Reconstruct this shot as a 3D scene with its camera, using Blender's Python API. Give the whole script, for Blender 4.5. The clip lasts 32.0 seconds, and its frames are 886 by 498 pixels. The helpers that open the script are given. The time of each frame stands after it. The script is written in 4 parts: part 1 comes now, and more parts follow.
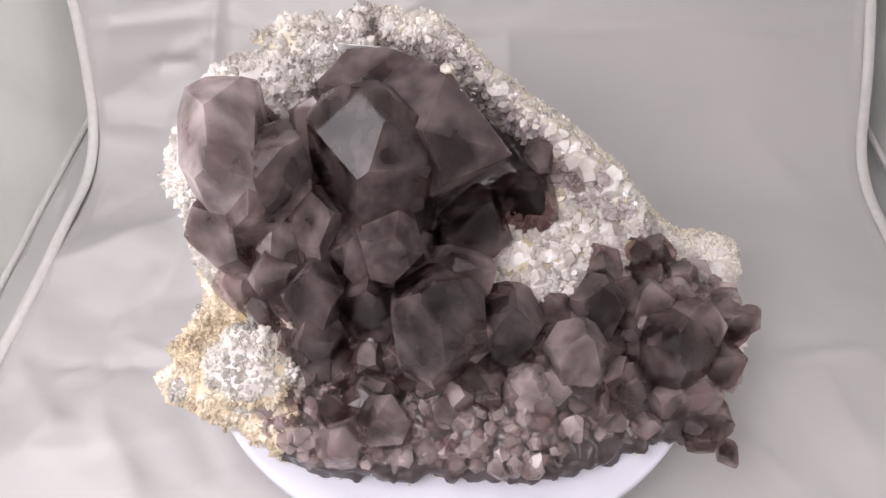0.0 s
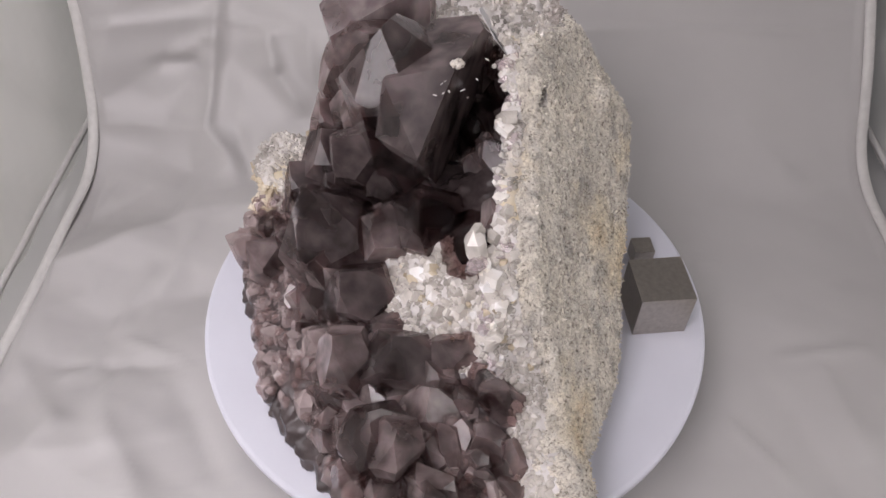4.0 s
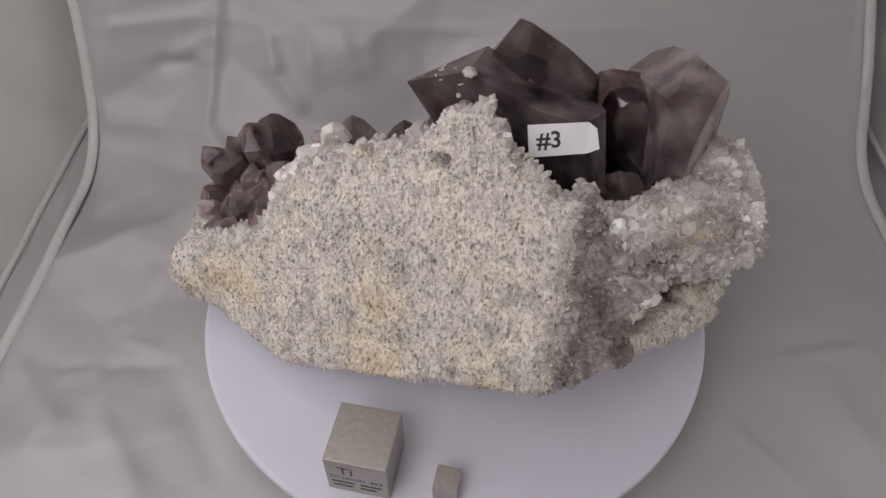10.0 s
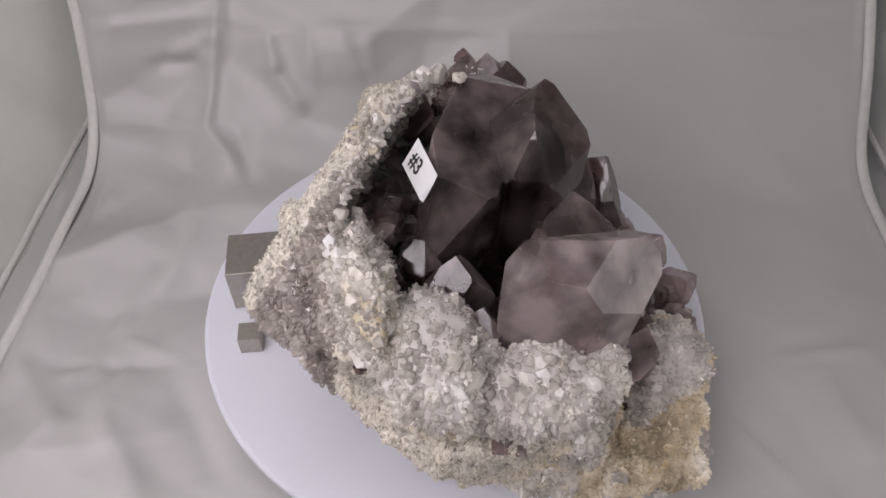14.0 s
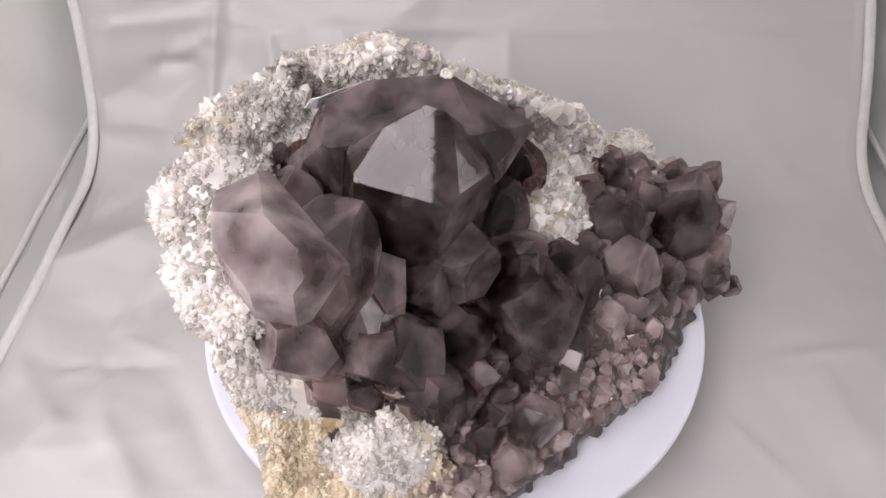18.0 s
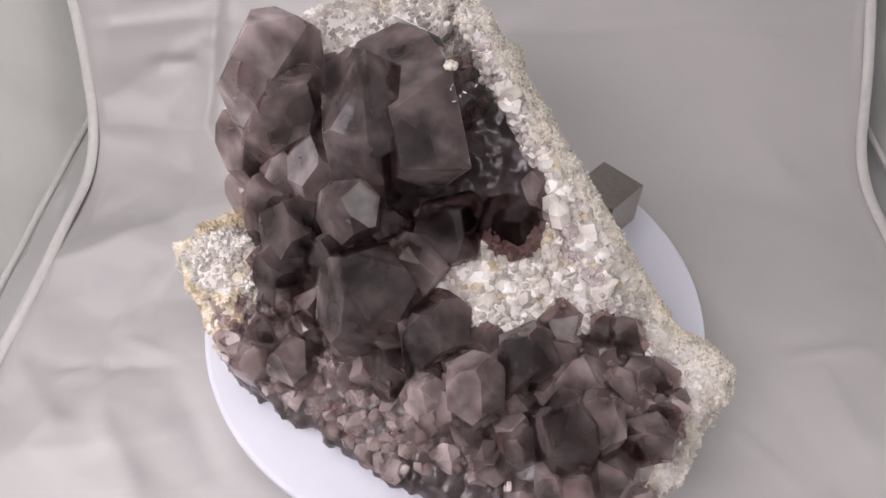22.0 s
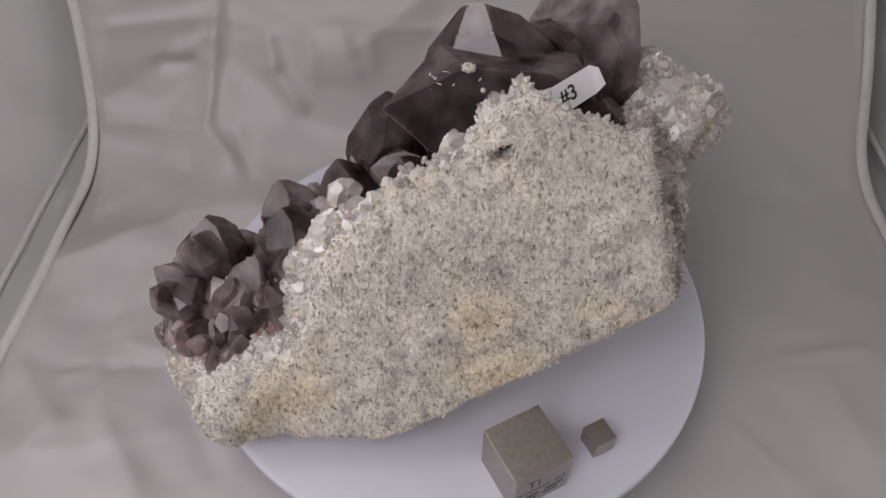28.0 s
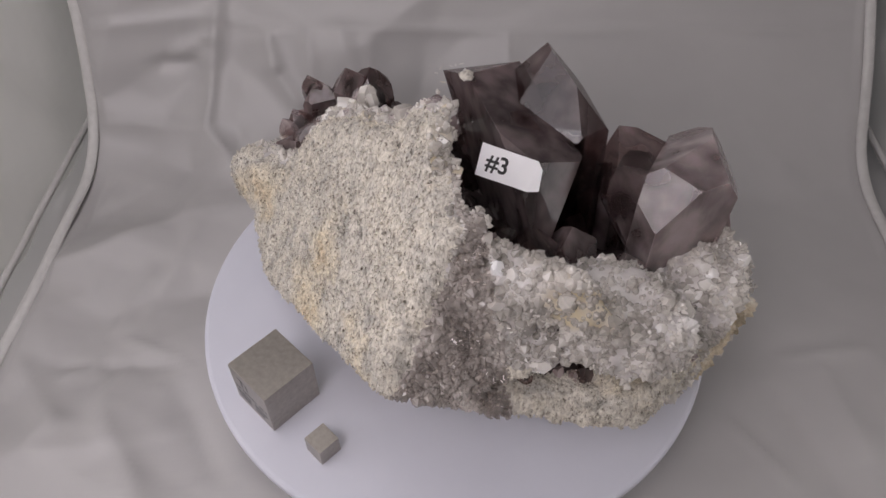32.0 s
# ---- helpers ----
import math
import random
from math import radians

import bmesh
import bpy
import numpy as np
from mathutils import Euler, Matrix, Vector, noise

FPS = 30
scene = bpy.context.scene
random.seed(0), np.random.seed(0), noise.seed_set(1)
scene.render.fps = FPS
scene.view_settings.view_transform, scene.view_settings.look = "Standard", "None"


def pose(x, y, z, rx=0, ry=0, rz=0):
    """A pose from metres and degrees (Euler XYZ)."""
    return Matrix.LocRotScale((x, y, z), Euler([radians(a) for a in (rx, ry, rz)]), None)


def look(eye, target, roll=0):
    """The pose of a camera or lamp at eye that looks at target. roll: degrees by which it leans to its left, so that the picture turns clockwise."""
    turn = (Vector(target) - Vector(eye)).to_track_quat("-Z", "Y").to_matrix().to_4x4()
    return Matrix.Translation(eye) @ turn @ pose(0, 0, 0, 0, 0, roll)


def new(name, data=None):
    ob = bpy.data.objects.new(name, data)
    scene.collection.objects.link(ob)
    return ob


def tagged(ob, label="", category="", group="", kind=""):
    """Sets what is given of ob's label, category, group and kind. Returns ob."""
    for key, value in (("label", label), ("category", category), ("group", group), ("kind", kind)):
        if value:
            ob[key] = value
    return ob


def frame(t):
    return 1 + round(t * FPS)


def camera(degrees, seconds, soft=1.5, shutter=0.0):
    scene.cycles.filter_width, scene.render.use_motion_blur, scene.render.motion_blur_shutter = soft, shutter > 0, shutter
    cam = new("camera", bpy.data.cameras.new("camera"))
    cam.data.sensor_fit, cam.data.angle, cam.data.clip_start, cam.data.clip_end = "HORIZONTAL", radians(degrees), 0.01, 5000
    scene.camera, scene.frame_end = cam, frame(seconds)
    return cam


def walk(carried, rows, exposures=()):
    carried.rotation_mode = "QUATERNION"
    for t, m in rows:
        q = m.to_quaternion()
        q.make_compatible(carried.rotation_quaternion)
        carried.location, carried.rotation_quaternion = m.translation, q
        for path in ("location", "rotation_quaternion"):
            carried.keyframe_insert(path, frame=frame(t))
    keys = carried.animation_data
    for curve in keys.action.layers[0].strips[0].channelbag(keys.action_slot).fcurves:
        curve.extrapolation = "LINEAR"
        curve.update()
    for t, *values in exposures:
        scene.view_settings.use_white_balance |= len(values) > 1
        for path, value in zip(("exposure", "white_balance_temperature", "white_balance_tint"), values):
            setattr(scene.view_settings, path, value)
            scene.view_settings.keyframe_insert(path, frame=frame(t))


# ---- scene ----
cam = camera(61.3, 32.0)
SPIN = 17.821          # degrees per second, clockwise seen from above
walk(cam, [(0.0, pose(0, -0.22807, 0.29369, 41.449, 0.0, 1.411)),
           (32.0, pose(0, -0.22807, 0.29369, 41.449, 0.0, 1.411))],
     exposures=[(0.0, 0.0), (3.0, -0.4), (6.0, -0.8), (9.0, -1.15), (11.0, -1.15), (13.0, -0.9), (15.0, -0.65), (18.0, -0.1), (20.0, 0.0), (23.0, -0.45), (26.0, -0.8), (29.0, -1.15), (32.0, -1.1)])

# ---- light: a photo tent lit through its side and top panels ----
world = bpy.data.worlds.new("room")
scene.world = world
world.use_nodes = True
world.node_tree.nodes["Background"].inputs[0].default_value = (0.9, 0.95, 1.0, 1)
world.node_tree.nodes["Background"].inputs[1].default_value = 0.15


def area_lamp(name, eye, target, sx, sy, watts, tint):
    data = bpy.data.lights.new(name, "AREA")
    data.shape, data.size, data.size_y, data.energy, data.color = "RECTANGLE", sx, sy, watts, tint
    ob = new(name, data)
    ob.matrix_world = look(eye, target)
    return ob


# lamps set inside the tent in place of light coming through its cloth
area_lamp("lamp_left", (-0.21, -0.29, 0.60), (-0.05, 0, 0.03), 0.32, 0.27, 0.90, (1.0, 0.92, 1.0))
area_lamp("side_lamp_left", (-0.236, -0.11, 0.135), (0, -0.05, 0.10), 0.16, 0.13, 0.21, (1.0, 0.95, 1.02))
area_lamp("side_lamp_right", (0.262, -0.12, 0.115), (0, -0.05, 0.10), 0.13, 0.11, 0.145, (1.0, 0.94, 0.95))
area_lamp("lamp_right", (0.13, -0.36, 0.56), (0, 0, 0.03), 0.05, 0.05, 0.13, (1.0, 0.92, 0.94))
# two fill lamps added for the overall glow of the cloth
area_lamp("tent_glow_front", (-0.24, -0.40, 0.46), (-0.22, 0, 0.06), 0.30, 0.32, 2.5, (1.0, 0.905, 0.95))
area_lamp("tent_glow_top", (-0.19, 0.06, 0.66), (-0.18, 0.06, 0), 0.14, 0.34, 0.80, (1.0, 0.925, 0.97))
# light that reaches the tent's cloth sides and top from outside
area_lamp("outside_left", (-0.55, 0.0, 0.30), (0, 0, 0.2), 0.7, 0.5, 2.2, (1.0, 0.96, 0.95))
area_lamp("outside_right", (0.58, 0.0, 0.30), (0, 0, 0.2), 0.7, 0.5, 0.25, (1.0, 0.95, 0.97))
area_lamp("outside_top", (-0.42, -0.16, 0.90), (-0.42, -0.16, 0), 0.6, 0.8, 5.8, (0.96, 0.93, 1.02))


# ---- materials ----
def material(name):
    m = bpy.data.materials.new(name)
    m.use_nodes = True
    nt = m.node_tree
    return m, nt, nt.nodes["Principled BSDF"]


def node(nt, kind, **inputs):
    n = nt.nodes.new(kind)
    for k, v in inputs.items():
        n.inputs[k.replace("_", " ")].default_value = v
    return n


def ramp(nt, src, *stops):
    r = nt.nodes.new("ShaderNodeValToRGB")
    els = r.color_ramp.elements
    while len(els) < len(stops):
        els.new(0.5)
    for e, (p, c) in zip(els, stops):
        e.position, e.color = p, (*c, 1)
    nt.links.new(src, r.inputs[0])
    return r


def coords(nt):
    return nt.nodes.new("ShaderNodeTexCoord").outputs["Object"]


def bump(nt, bsdf, src, strength, distance):
    b = node(nt, "ShaderNodeBump", Strength=strength, Distance=distance)
    nt.links.new(src, b.inputs["Height"])
    nt.links.new(b.outputs[0], bsdf.inputs["Normal"])


def noise_tex(nt, scale, detail=4.0, rough=0.55):
    n = node(nt, "ShaderNodeTexNoise", Scale=scale, Detail=detail, Roughness=rough)
    nt.links.new(coords(nt), n.inputs["Vector"])
    return n


def simple(name, color, rough, metal=0.0, scale=60.0, spread=0.06, relief=0.0):
    m, nt, b = material(name)
    n = noise_tex(nt, scale)
    lo = tuple(max(0.0, c * (1 - spread)) for c in color)
    hi = tuple(min(1.0, c * (1 + spread)) for c in color)
    r = ramp(nt, n.outputs[0], (0.3, lo), (0.7, hi))
    nt.links.new(r.outputs[0], b.inputs["Base Color"])
    b.inputs["Roughness"].default_value = rough
    b.inputs["Metallic"].default_value = metal
    if relief:
        bump(nt, b, n.outputs[0], 0.4, relief)
    return m


FABRIC = simple("white_fabric", (0.47, 0.46, 0.452), 0.40, scale=9.0, spread=0.04)
HEM = simple("white_binding", (0.62, 0.61, 0.59), 0.6, scale=200, spread=0.05, relief=0.0004)
PLASTIC = simple("white_plastic", (0.66, 0.672, 0.745), 0.35, scale=30, spread=0.02)
METAL = simple("brushed_titanium", (0.42, 0.39, 0.35), 0.38, 1.0, scale=400, spread=0.10, relief=0.00004)
PAPER = simple("white_card", (0.85, 0.85, 0.86), 0.35, scale=80, spread=0.03)
INK = simple("black_ink", (0.02, 0.02, 0.02), 0.5)


def rind_material():
    """Pale granular rock: interlocked cream flakes with thin dark gaps, in grey and yellowish patches."""
    m, nt, b = material("granular_rind")
    big = noise_tex(nt, 22, 5)
    run = nt.nodes.new("ShaderNodeMapping")
    run.inputs["Rotation"].default_value = (0.5, 0.0, 0.7)
    run.inputs["Scale"].default_value = (1.0, 0.8, 0.42)
    nt.links.new(coords(nt), run.inputs["Vector"])
    warp = node(nt, "ShaderNodeTexNoise", Scale=420.0, Detail=3.0, Roughness=0.6)
    nt.links.new(run.outputs[0], warp.inputs["Vector"])
    sway = nt.nodes.new("ShaderNodeVectorMath")
    sway.operation = "MULTIPLY_ADD"
    sway.inputs[1].default_value = (0.003, 0.003, 0.003)
    nt.links.new(warp.outputs["Color"], sway.inputs[0])
    nt.links.new(run.outputs[0], sway.inputs[2])
    cell = node(nt, "ShaderNodeTexVoronoi", Scale=800.0)
    pits = node(nt, "ShaderNodeTexNoise", Scale=800.0, Detail=4.0, Roughness=0.62)
    grain = node(nt, "ShaderNodeTexNoise", Scale=1300.0, Detail=3.0, Roughness=0.6)
    for n in (cell, pits, grain):
        nt.links.new(sway.outputs[0], n.inputs["Vector"])
    mid = noise_tex(nt, 120, 5, 0.7)
    geo = nt.nodes.new("ShaderNodeNewGeometry")
    c1 = ramp(nt, big.outputs[0], (0.30, (0.62, 0.62, 0.615)), (0.41, (0.82, 0.805, 0.77)), (0.53, (0.72, 0.715, 0.70)), (0.64, (0.82, 0.775, 0.675)), (0.76, (0.70, 0.56, 0.38)))
    c2 = ramp(nt, cell.outputs["Color"], (0.0, (0.72, 0.71, 0.69)), (0.35, (0.95, 0.94, 0.92)), (1.0, (1.10, 1.10, 1.08)))
    c3 = ramp(nt, geo.outputs["Random Per Island"], (0.0, (0.95, 0.94, 0.92)), (1.0, (1.03, 1.02, 1.01)))
    c4 = ramp(nt, mid.outputs[0], (0.36, (0.66, 0.655, 0.645)), (0.47, (0.96, 0.945, 0.92)), (0.66, (1.06, 1.04, 1.0)))
    c5 = ramp(nt, pits.outputs[0], (0.33, (0.30, 0.285, 0.26)), (0.41, (0.78, 0.76, 0.73)), (0.48, (1.0, 0.99, 0.97)), (0.64, (1.08, 1.08, 1.06)))
    c6 = ramp(nt, grain.outputs[0], (0.34, (0.74, 0.73, 0.71)), (0.50, (1.0, 1.0, 1.0)))
    src = c1.outputs[0]
    for other in (c2, c3, c4, c5, c6):
        mx = nt.nodes.new("ShaderNodeMix")
        mx.data_type, mx.blend_type = "RGBA", "MULTIPLY"
        mx.inputs["Factor"].default_value = 1.0
        nt.links.new(src, mx.inputs[6])
        nt.links.new(other.outputs[0], mx.inputs[7])
        src = mx.outputs[2]
    nt.links.new(src, b.inputs["Base Color"])
    b.inputs["Roughness"].default_value = 0.9
    b.inputs["Specular IOR Level"].default_value = 0.2
    bump(nt, b, pits.outputs[0], 0.6, 0.0011)
    return m


def druse_material():
    m, nt, b = material("white_druse")
    big = noise_tex(nt, 24, 3)
    stain = ramp(nt, big.outputs[0], (0.34, (0.66, 0.635, 0.62)), (0.54, (0.73, 0.71, 0.68)), (0.64, (0.64, 0.56, 0.39)), (0.73, (0.66, 0.63, 0.58)))
    mid = noise_tex(nt, 160, 4, 0.6)
    veil = ramp(nt, mid.outputs[0], (0.34, (0.88, 0.86, 0.86)), (0.56, (1.0, 1.0, 1.0)))
    geo = nt.nodes.new("ShaderNodeNewGeometry")
    each = ramp(nt, geo.outputs["Random Per Island"], (0.0, (0.90, 0.89, 0.89)), (0.6, (0.97, 0.97, 0.97)), (1.0, (1.0, 1.0, 1.0)))
    src = stain.outputs[0]
    for other in (veil.outputs[0], each.outputs[0]):
        mx = nt.nodes.new("ShaderNodeMix")
        mx.data_type, mx.blend_type = "RGBA", "MULTIPLY"
        mx.inputs["Factor"].default_value = 1.0
        nt.links.new(src, mx.inputs[6])
        nt.links.new(other, mx.inputs[7])
        src = mx.outputs[2]
    nt.links.new(src, b.inputs["Base Color"])
    b.inputs["Roughness"].default_value = 0.13
    b.inputs["IOR"].default_value = 1.54
    b.inputs["Subsurface Weight"].default_value = 0.1
    b.inputs["Subsurface Radius"].default_value = (1.0, 0.95, 0.9)
    b.inputs["Subsurface Scale"].default_value = 0.005
    fine = noise_tex(nt, 700, 4)
    bump(nt, b, fine.outputs[0], 0.3, 0.0005)
    return m


def quartz_material(name, tone, clear, milk, core, soft=0.008):
    """Smoky quartz: tinted glass with polished faces, clouded in places by milky veils."""
    m, nt, b = material(name)
    info = nt.nodes.new("ShaderNodeObjectInfo")
    shift = nt.nodes.new("ShaderNodeVectorMath")
    shift.operation = "SCALE"
    shift.inputs[0].default_value = (1.7, 2.3, 3.1)
    nt.links.new(info.outputs["Random"], shift.inputs["Scale"])
    at = nt.nodes.new("ShaderNodeVectorMath")
    nt.links.new(coords(nt), at.inputs[0])
    nt.links.new(shift.outputs[0], at.inputs[1])

    def tex(scale, detail, rough, squash=1.0, warp=0.0):
        n = node(nt, "ShaderNodeTexNoise", Scale=scale, Detail=detail, Roughness=rough, Distortion=warp)
        v = nt.nodes.new("ShaderNodeVectorMath")
        v.operation = "MULTIPLY"
        v.inputs[1].default_value = (1, 1, squash)
        nt.links.new(at.outputs[0], v.inputs[0])
        nt.links.new(v.outputs[0], n.inputs["Vector"])
        return n.outputs[0]

    def mad(src, k, add):
        n = nt.nodes.new("ShaderNodeMath")
        n.operation = "MULTIPLY_ADD"
        n.inputs[1].default_value = k
        nt.links.new(src, n.inputs[0])
        if isinstance(add, float):
            n.inputs[2].default_value = add
        else:
            nt.links.new(add, n.inputs[2])
        return n.outputs[0]

    own = nt.nodes.new("ShaderNodeAttribute")
    own.attribute_name = "facet"
    s = mad(info.outputs["Random"], 0.14, 0.0)
    s = mad(own.outputs["Fac"], 0.10, s)
    s = mad(tex(70, 2, 0.45, 0.8, 0.15), 0.66, s)
    s = mad(tex(260, 3, 0.6, 0.6, 1.0), 0.10, s)
    r = ramp(nt, s, (0.28, tuple(c * 0.55 for c in tone)), (0.50, tone), (0.70, tuple(min(0.9, c * 1.6) for c in tone)))
    nt.links.new(r.outputs[0], b.inputs["Base Color"])
    b.inputs["Roughness"].default_value = 0.5
    b.inputs["Specular IOR Level"].default_value = 0.0
    b.inputs["Subsurface Weight"].default_value = 1.0 if soft else 0.0
    b.inputs["Subsurface Radius"].default_value = (1.0, 0.85, 0.85)
    b.inputs["Subsurface Scale"].default_value = soft
    inside = nt.nodes.new("ShaderNodeBsdfTransparent")
    inside.inputs["Color"].default_value = (*clear, 1)
    f = ramp(nt, s, (0.36, (max(0.04, milk - 0.26),) * 3), (0.64, (min(1.0, milk + 0.34),) * 3))
    body = nt.nodes.new("ShaderNodeMixShader")
    nt.links.new(f.outputs[0], body.inputs[0])
    nt.links.new(inside.outputs[0], body.inputs[1])
    nt.links.new(b.outputs[0], body.inputs[2])
    shine = node(nt, "ShaderNodeBsdfGlossy", Roughness=0.03)
    turn = node(nt, "ShaderNodeLayerWeight", Blend=0.5)
    lines = tex(70, 3, 0.5, 9.0)
    for sh in (shine, turn):
        bump(nt, sh, lines, 0.05, 0.0003)
    rise = nt.nodes.new("ShaderNodeMath")
    rise.operation = "POWER"
    rise.inputs[1].default_value = 5.0
    nt.links.new(turn.outputs["Facing"], rise.inputs[0])
    mix = nt.nodes.new("ShaderNodeMixShader")
    nt.links.new(mad(rise.outputs[0], 0.6, 0.048), mix.inputs[0])
    nt.links.new(body.outputs[0], mix.inputs[1])
    nt.links.new(shine.outputs[0], mix.inputs[2])
    nt.links.new(mix.outputs[0], nt.nodes["Material Output"].inputs["Surface"])
    CORES[m.name] = core_material(name + "_core", core)
    return m


CORES = {}


def core_material(name, tone):
    """Rounded body added inside a crystal; its tone imitates dark or milky depth."""
    m, nt, b = material(name)
    info = nt.nodes.new("ShaderNodeObjectInfo")
    n = noise_tex(nt, 130, 4, 0.55)
    n.noise_dimensions = "4D"
    nt.links.new(info.outputs["Random"], n.inputs["W"])
    r = ramp(nt, n.outputs[0], (0.32, tuple(c * 0.7 for c in tone)), (0.50, tone), (0.68, tuple(min(0.8, c * 1.35) for c in tone)))
    nt.links.new(r.outputs[0], b.inputs["Base Color"])
    b.inputs["Roughness"].default_value = 0.7
    b.inputs["Specular IOR Level"].default_value = 0.0
    b.inputs["Subsurface Weight"].default_value = 0.6
    b.inputs["Subsurface Radius"].default_value = (1.0, 0.85, 0.85)
    b.inputs["Subsurface Scale"].default_value = 0.004
    return m


RIND, DRUSE = rind_material(), druse_material()
OCHRE, o_nt, o_bsdf = material("ochre_druse")
o_ramp = ramp(o_nt, noise_tex(o_nt, 60, 4, 0.6).outputs[0], (0.32, (0.38, 0.27, 0.15)), (0.44, (0.56, 0.45, 0.28)), (0.54, (0.66, 0.58, 0.45)), (0.64, (0.70, 0.66, 0.59)))
o_nt.links.new(o_ramp.outputs[0], o_bsdf.inputs["Base Color"])
o_bsdf.inputs["Roughness"].default_value = 0.18

SMOKY = quartz_material("smoky_amethyst", (0.134, 0.107, 0.107), (0.42, 0.325, 0.320), 0.29, (0.026, 0.019, 0.0185))
MID = quartz_material("grey_amethyst", (0.245, 0.198, 0.196), (0.60, 0.490, 0.482), 0.31, (0.050, 0.037, 0.0365))
PALE = quartz_material("pale_amethyst", (0.400, 0.335, 0.328), (0.90, 0.82, 0.81), 0.38, (0.230, 0.178, 0.172), 0.0)
MILKY = quartz_material("milky_amethyst", (0.290, 0.246, 0.245), (0.80, 0.72, 0.72), 0.34, (0.170, 0.138, 0.136))
LILAC = quartz_material("lilac_quartz", (0.640, 0.575, 0.585), (0.95, 0.90, 0.90), 0.45, (0.520, 0.450, 0.455), 0.0)
SUGAR = quartz_material("sugary_quartz", (0.85, 0.81, 0.75), (0.98, 0.965, 0.935), 0.80, (0.80, 0.765, 0.71), 0.0)
STAINED = quartz_material("stained_sugary_quartz", (0.80, 0.70, 0.53), (0.96, 0.91, 0.81), 0.78, (0.68, 0.57, 0.40), 0.0)
HAZY = quartz_material("hazy_quartz", (0.58, 0.535, 0.495), (0.94, 0.90, 0.88), 0.70, (0.46, 0.42, 0.39), 0.0)
FLANK = simple("grey_violet_crust", (0.47, 0.43, 0.39), 0.55, scale=210, spread=0.45, relief=0.0006)
# smoky bed, coloured near-black so the gaps between points look dark
BASE = simple("dark_smoky_bed", (0.060, 0.047, 0.047), 0.25, scale=140, spread=0.4, relief=0.0004)







# ---- mesh helpers ----
def part(name, bm, mat, parent=None, label="", kind="", smooth=False):
    me = bpy.data.meshes.new(name)
    bm.to_mesh(me)
    bm.free()
    me.materials.append(mat)
    if smooth:
        me.polygons.foreach_set("use_smooth", [True] * len(me.polygons))
    ob = new(name, me)
    ob.parent = parent
    return tagged(ob, label, kind=kind)


def mesh_part(name, verts, faces, mat, parent=None, label="", kind="", smooth=False):
    me = bpy.data.meshes.new(name)
    me.from_pydata(verts, [], faces)
    me.materials.append(mat)
    if smooth:
        me.polygons.foreach_set("use_smooth", [True] * len(me.polygons))
    ob = new(name, me)
    ob.parent = parent
    return tagged(ob, label, kind=kind)


def spun(ob, m0):
    """Key a thing that rides on the turntable; m0 is its pose at the start."""
    MOVING.append((ob, m0))
    ob.matrix_world = m0


MOVING = []


def box_bm(sx, sy, sz, bevel=0.0):
    bm = bmesh.new()
    bmesh.ops.create_cube(bm, size=1)
    bmesh.ops.scale(bm, vec=(sx, sy, sz), verts=bm.verts)
    if bevel:
        bmesh.ops.bevel(bm, geom=bm.edges[:], offset=bevel, segments=2, affect="EDGES", profile=0.6)
    return bm


def text_mesh(body, size, mat, parent, m, name="numeral", bold=0.0):
    cu = bpy.data.curves.new(name, "FONT")
    cu.body, cu.size, cu.extrude, cu.offset = body, size, 0.00004, size * bold
    tmp = bpy.data.objects.new("tmp", cu)
    me = bpy.data.meshes.new_from_object(tmp)
    bpy.data.objects.remove(tmp)
    me.materials.clear()
    me.materials.append(mat)
    me.transform(m)
    ob = new(name, me)
    ob.parent = parent
    return ob


# ---- tent ----
FLOOR = -0.038
XL, XR, YF, RC = -0.237, 0.259, 0.105, 0.062
FLAT, RISE = 0.60, 0.62


def sheet_point(x, s):
    """A point of the sweep sheet, s metres behind its front hem: y, z and the normal's y, z. It lies flat, bends and leans back."""
    lean = radians(65 - 17 * (x - XL) / (XR - XL))
    arc = RC * lean
    if s < FLAT:
        return YF - FLAT + s, FLOOR, 0.0, 1.0
    if s < FLAT + arc:
        a = (s - FLAT) / RC
        return YF + RC * math.sin(a), FLOOR + RC * (1 - math.cos(a)), -math.sin(a), math.cos(a)
    r = s - FLAT - arc
    return (YF + RC * math.sin(lean) + r * math.cos(lean), FLOOR + RC * (1 - math.cos(lean)) + r * math.sin(lean),
            -math.sin(lean), math.cos(lean))


CREASES = []


def crease(x0, s0, x1, s1, width, height):
    """A fold line on the sheet from (x0, s0) to (x1, s1)."""
    CREASES.append((x0, s0, x1 - x0, s1 - s0, width, height))


crease(-0.234, 0.712, -0.156, 0.720, 0.0040, 0.0016)
crease(-0.155, 0.720, -0.104, 0.710, 0.0030, 0.0015)
crease(-0.089, 0.714, 0.031, 0.714, 0.0030, 0.0016)
crease(0.049, 0.714, 0.245, 0.718, 0.0030, 0.0015)
crease(-0.150, 0.726, -0.157, 0.684, 0.0050, 0.0030)
crease(-0.157, 0.684, -0.162, 0.650, 0.0040, 0.0030)
crease(-0.162, 0.650, -0.140, 0.622, 0.0040, 0.0026)
crease(-0.183, 0.696, -0.155, 0.708, 0.0040, 0.0020)
crease(-0.195, 0.690, -0.166, 0.692, 0.0040, -0.0020)
crease(-0.232, 0.652, -0.162, 0.650, 0.0030, 0.0012)
crease(-0.121, 0.710, -0.115, 0.688, 0.0060, 0.0035)
crease(-0.119, 0.692, -0.100, 0.664, 0.0060, 0.0032)
crease(-0.095, 0.710, -0.091, 0.678, 0.0050, 0.0020)
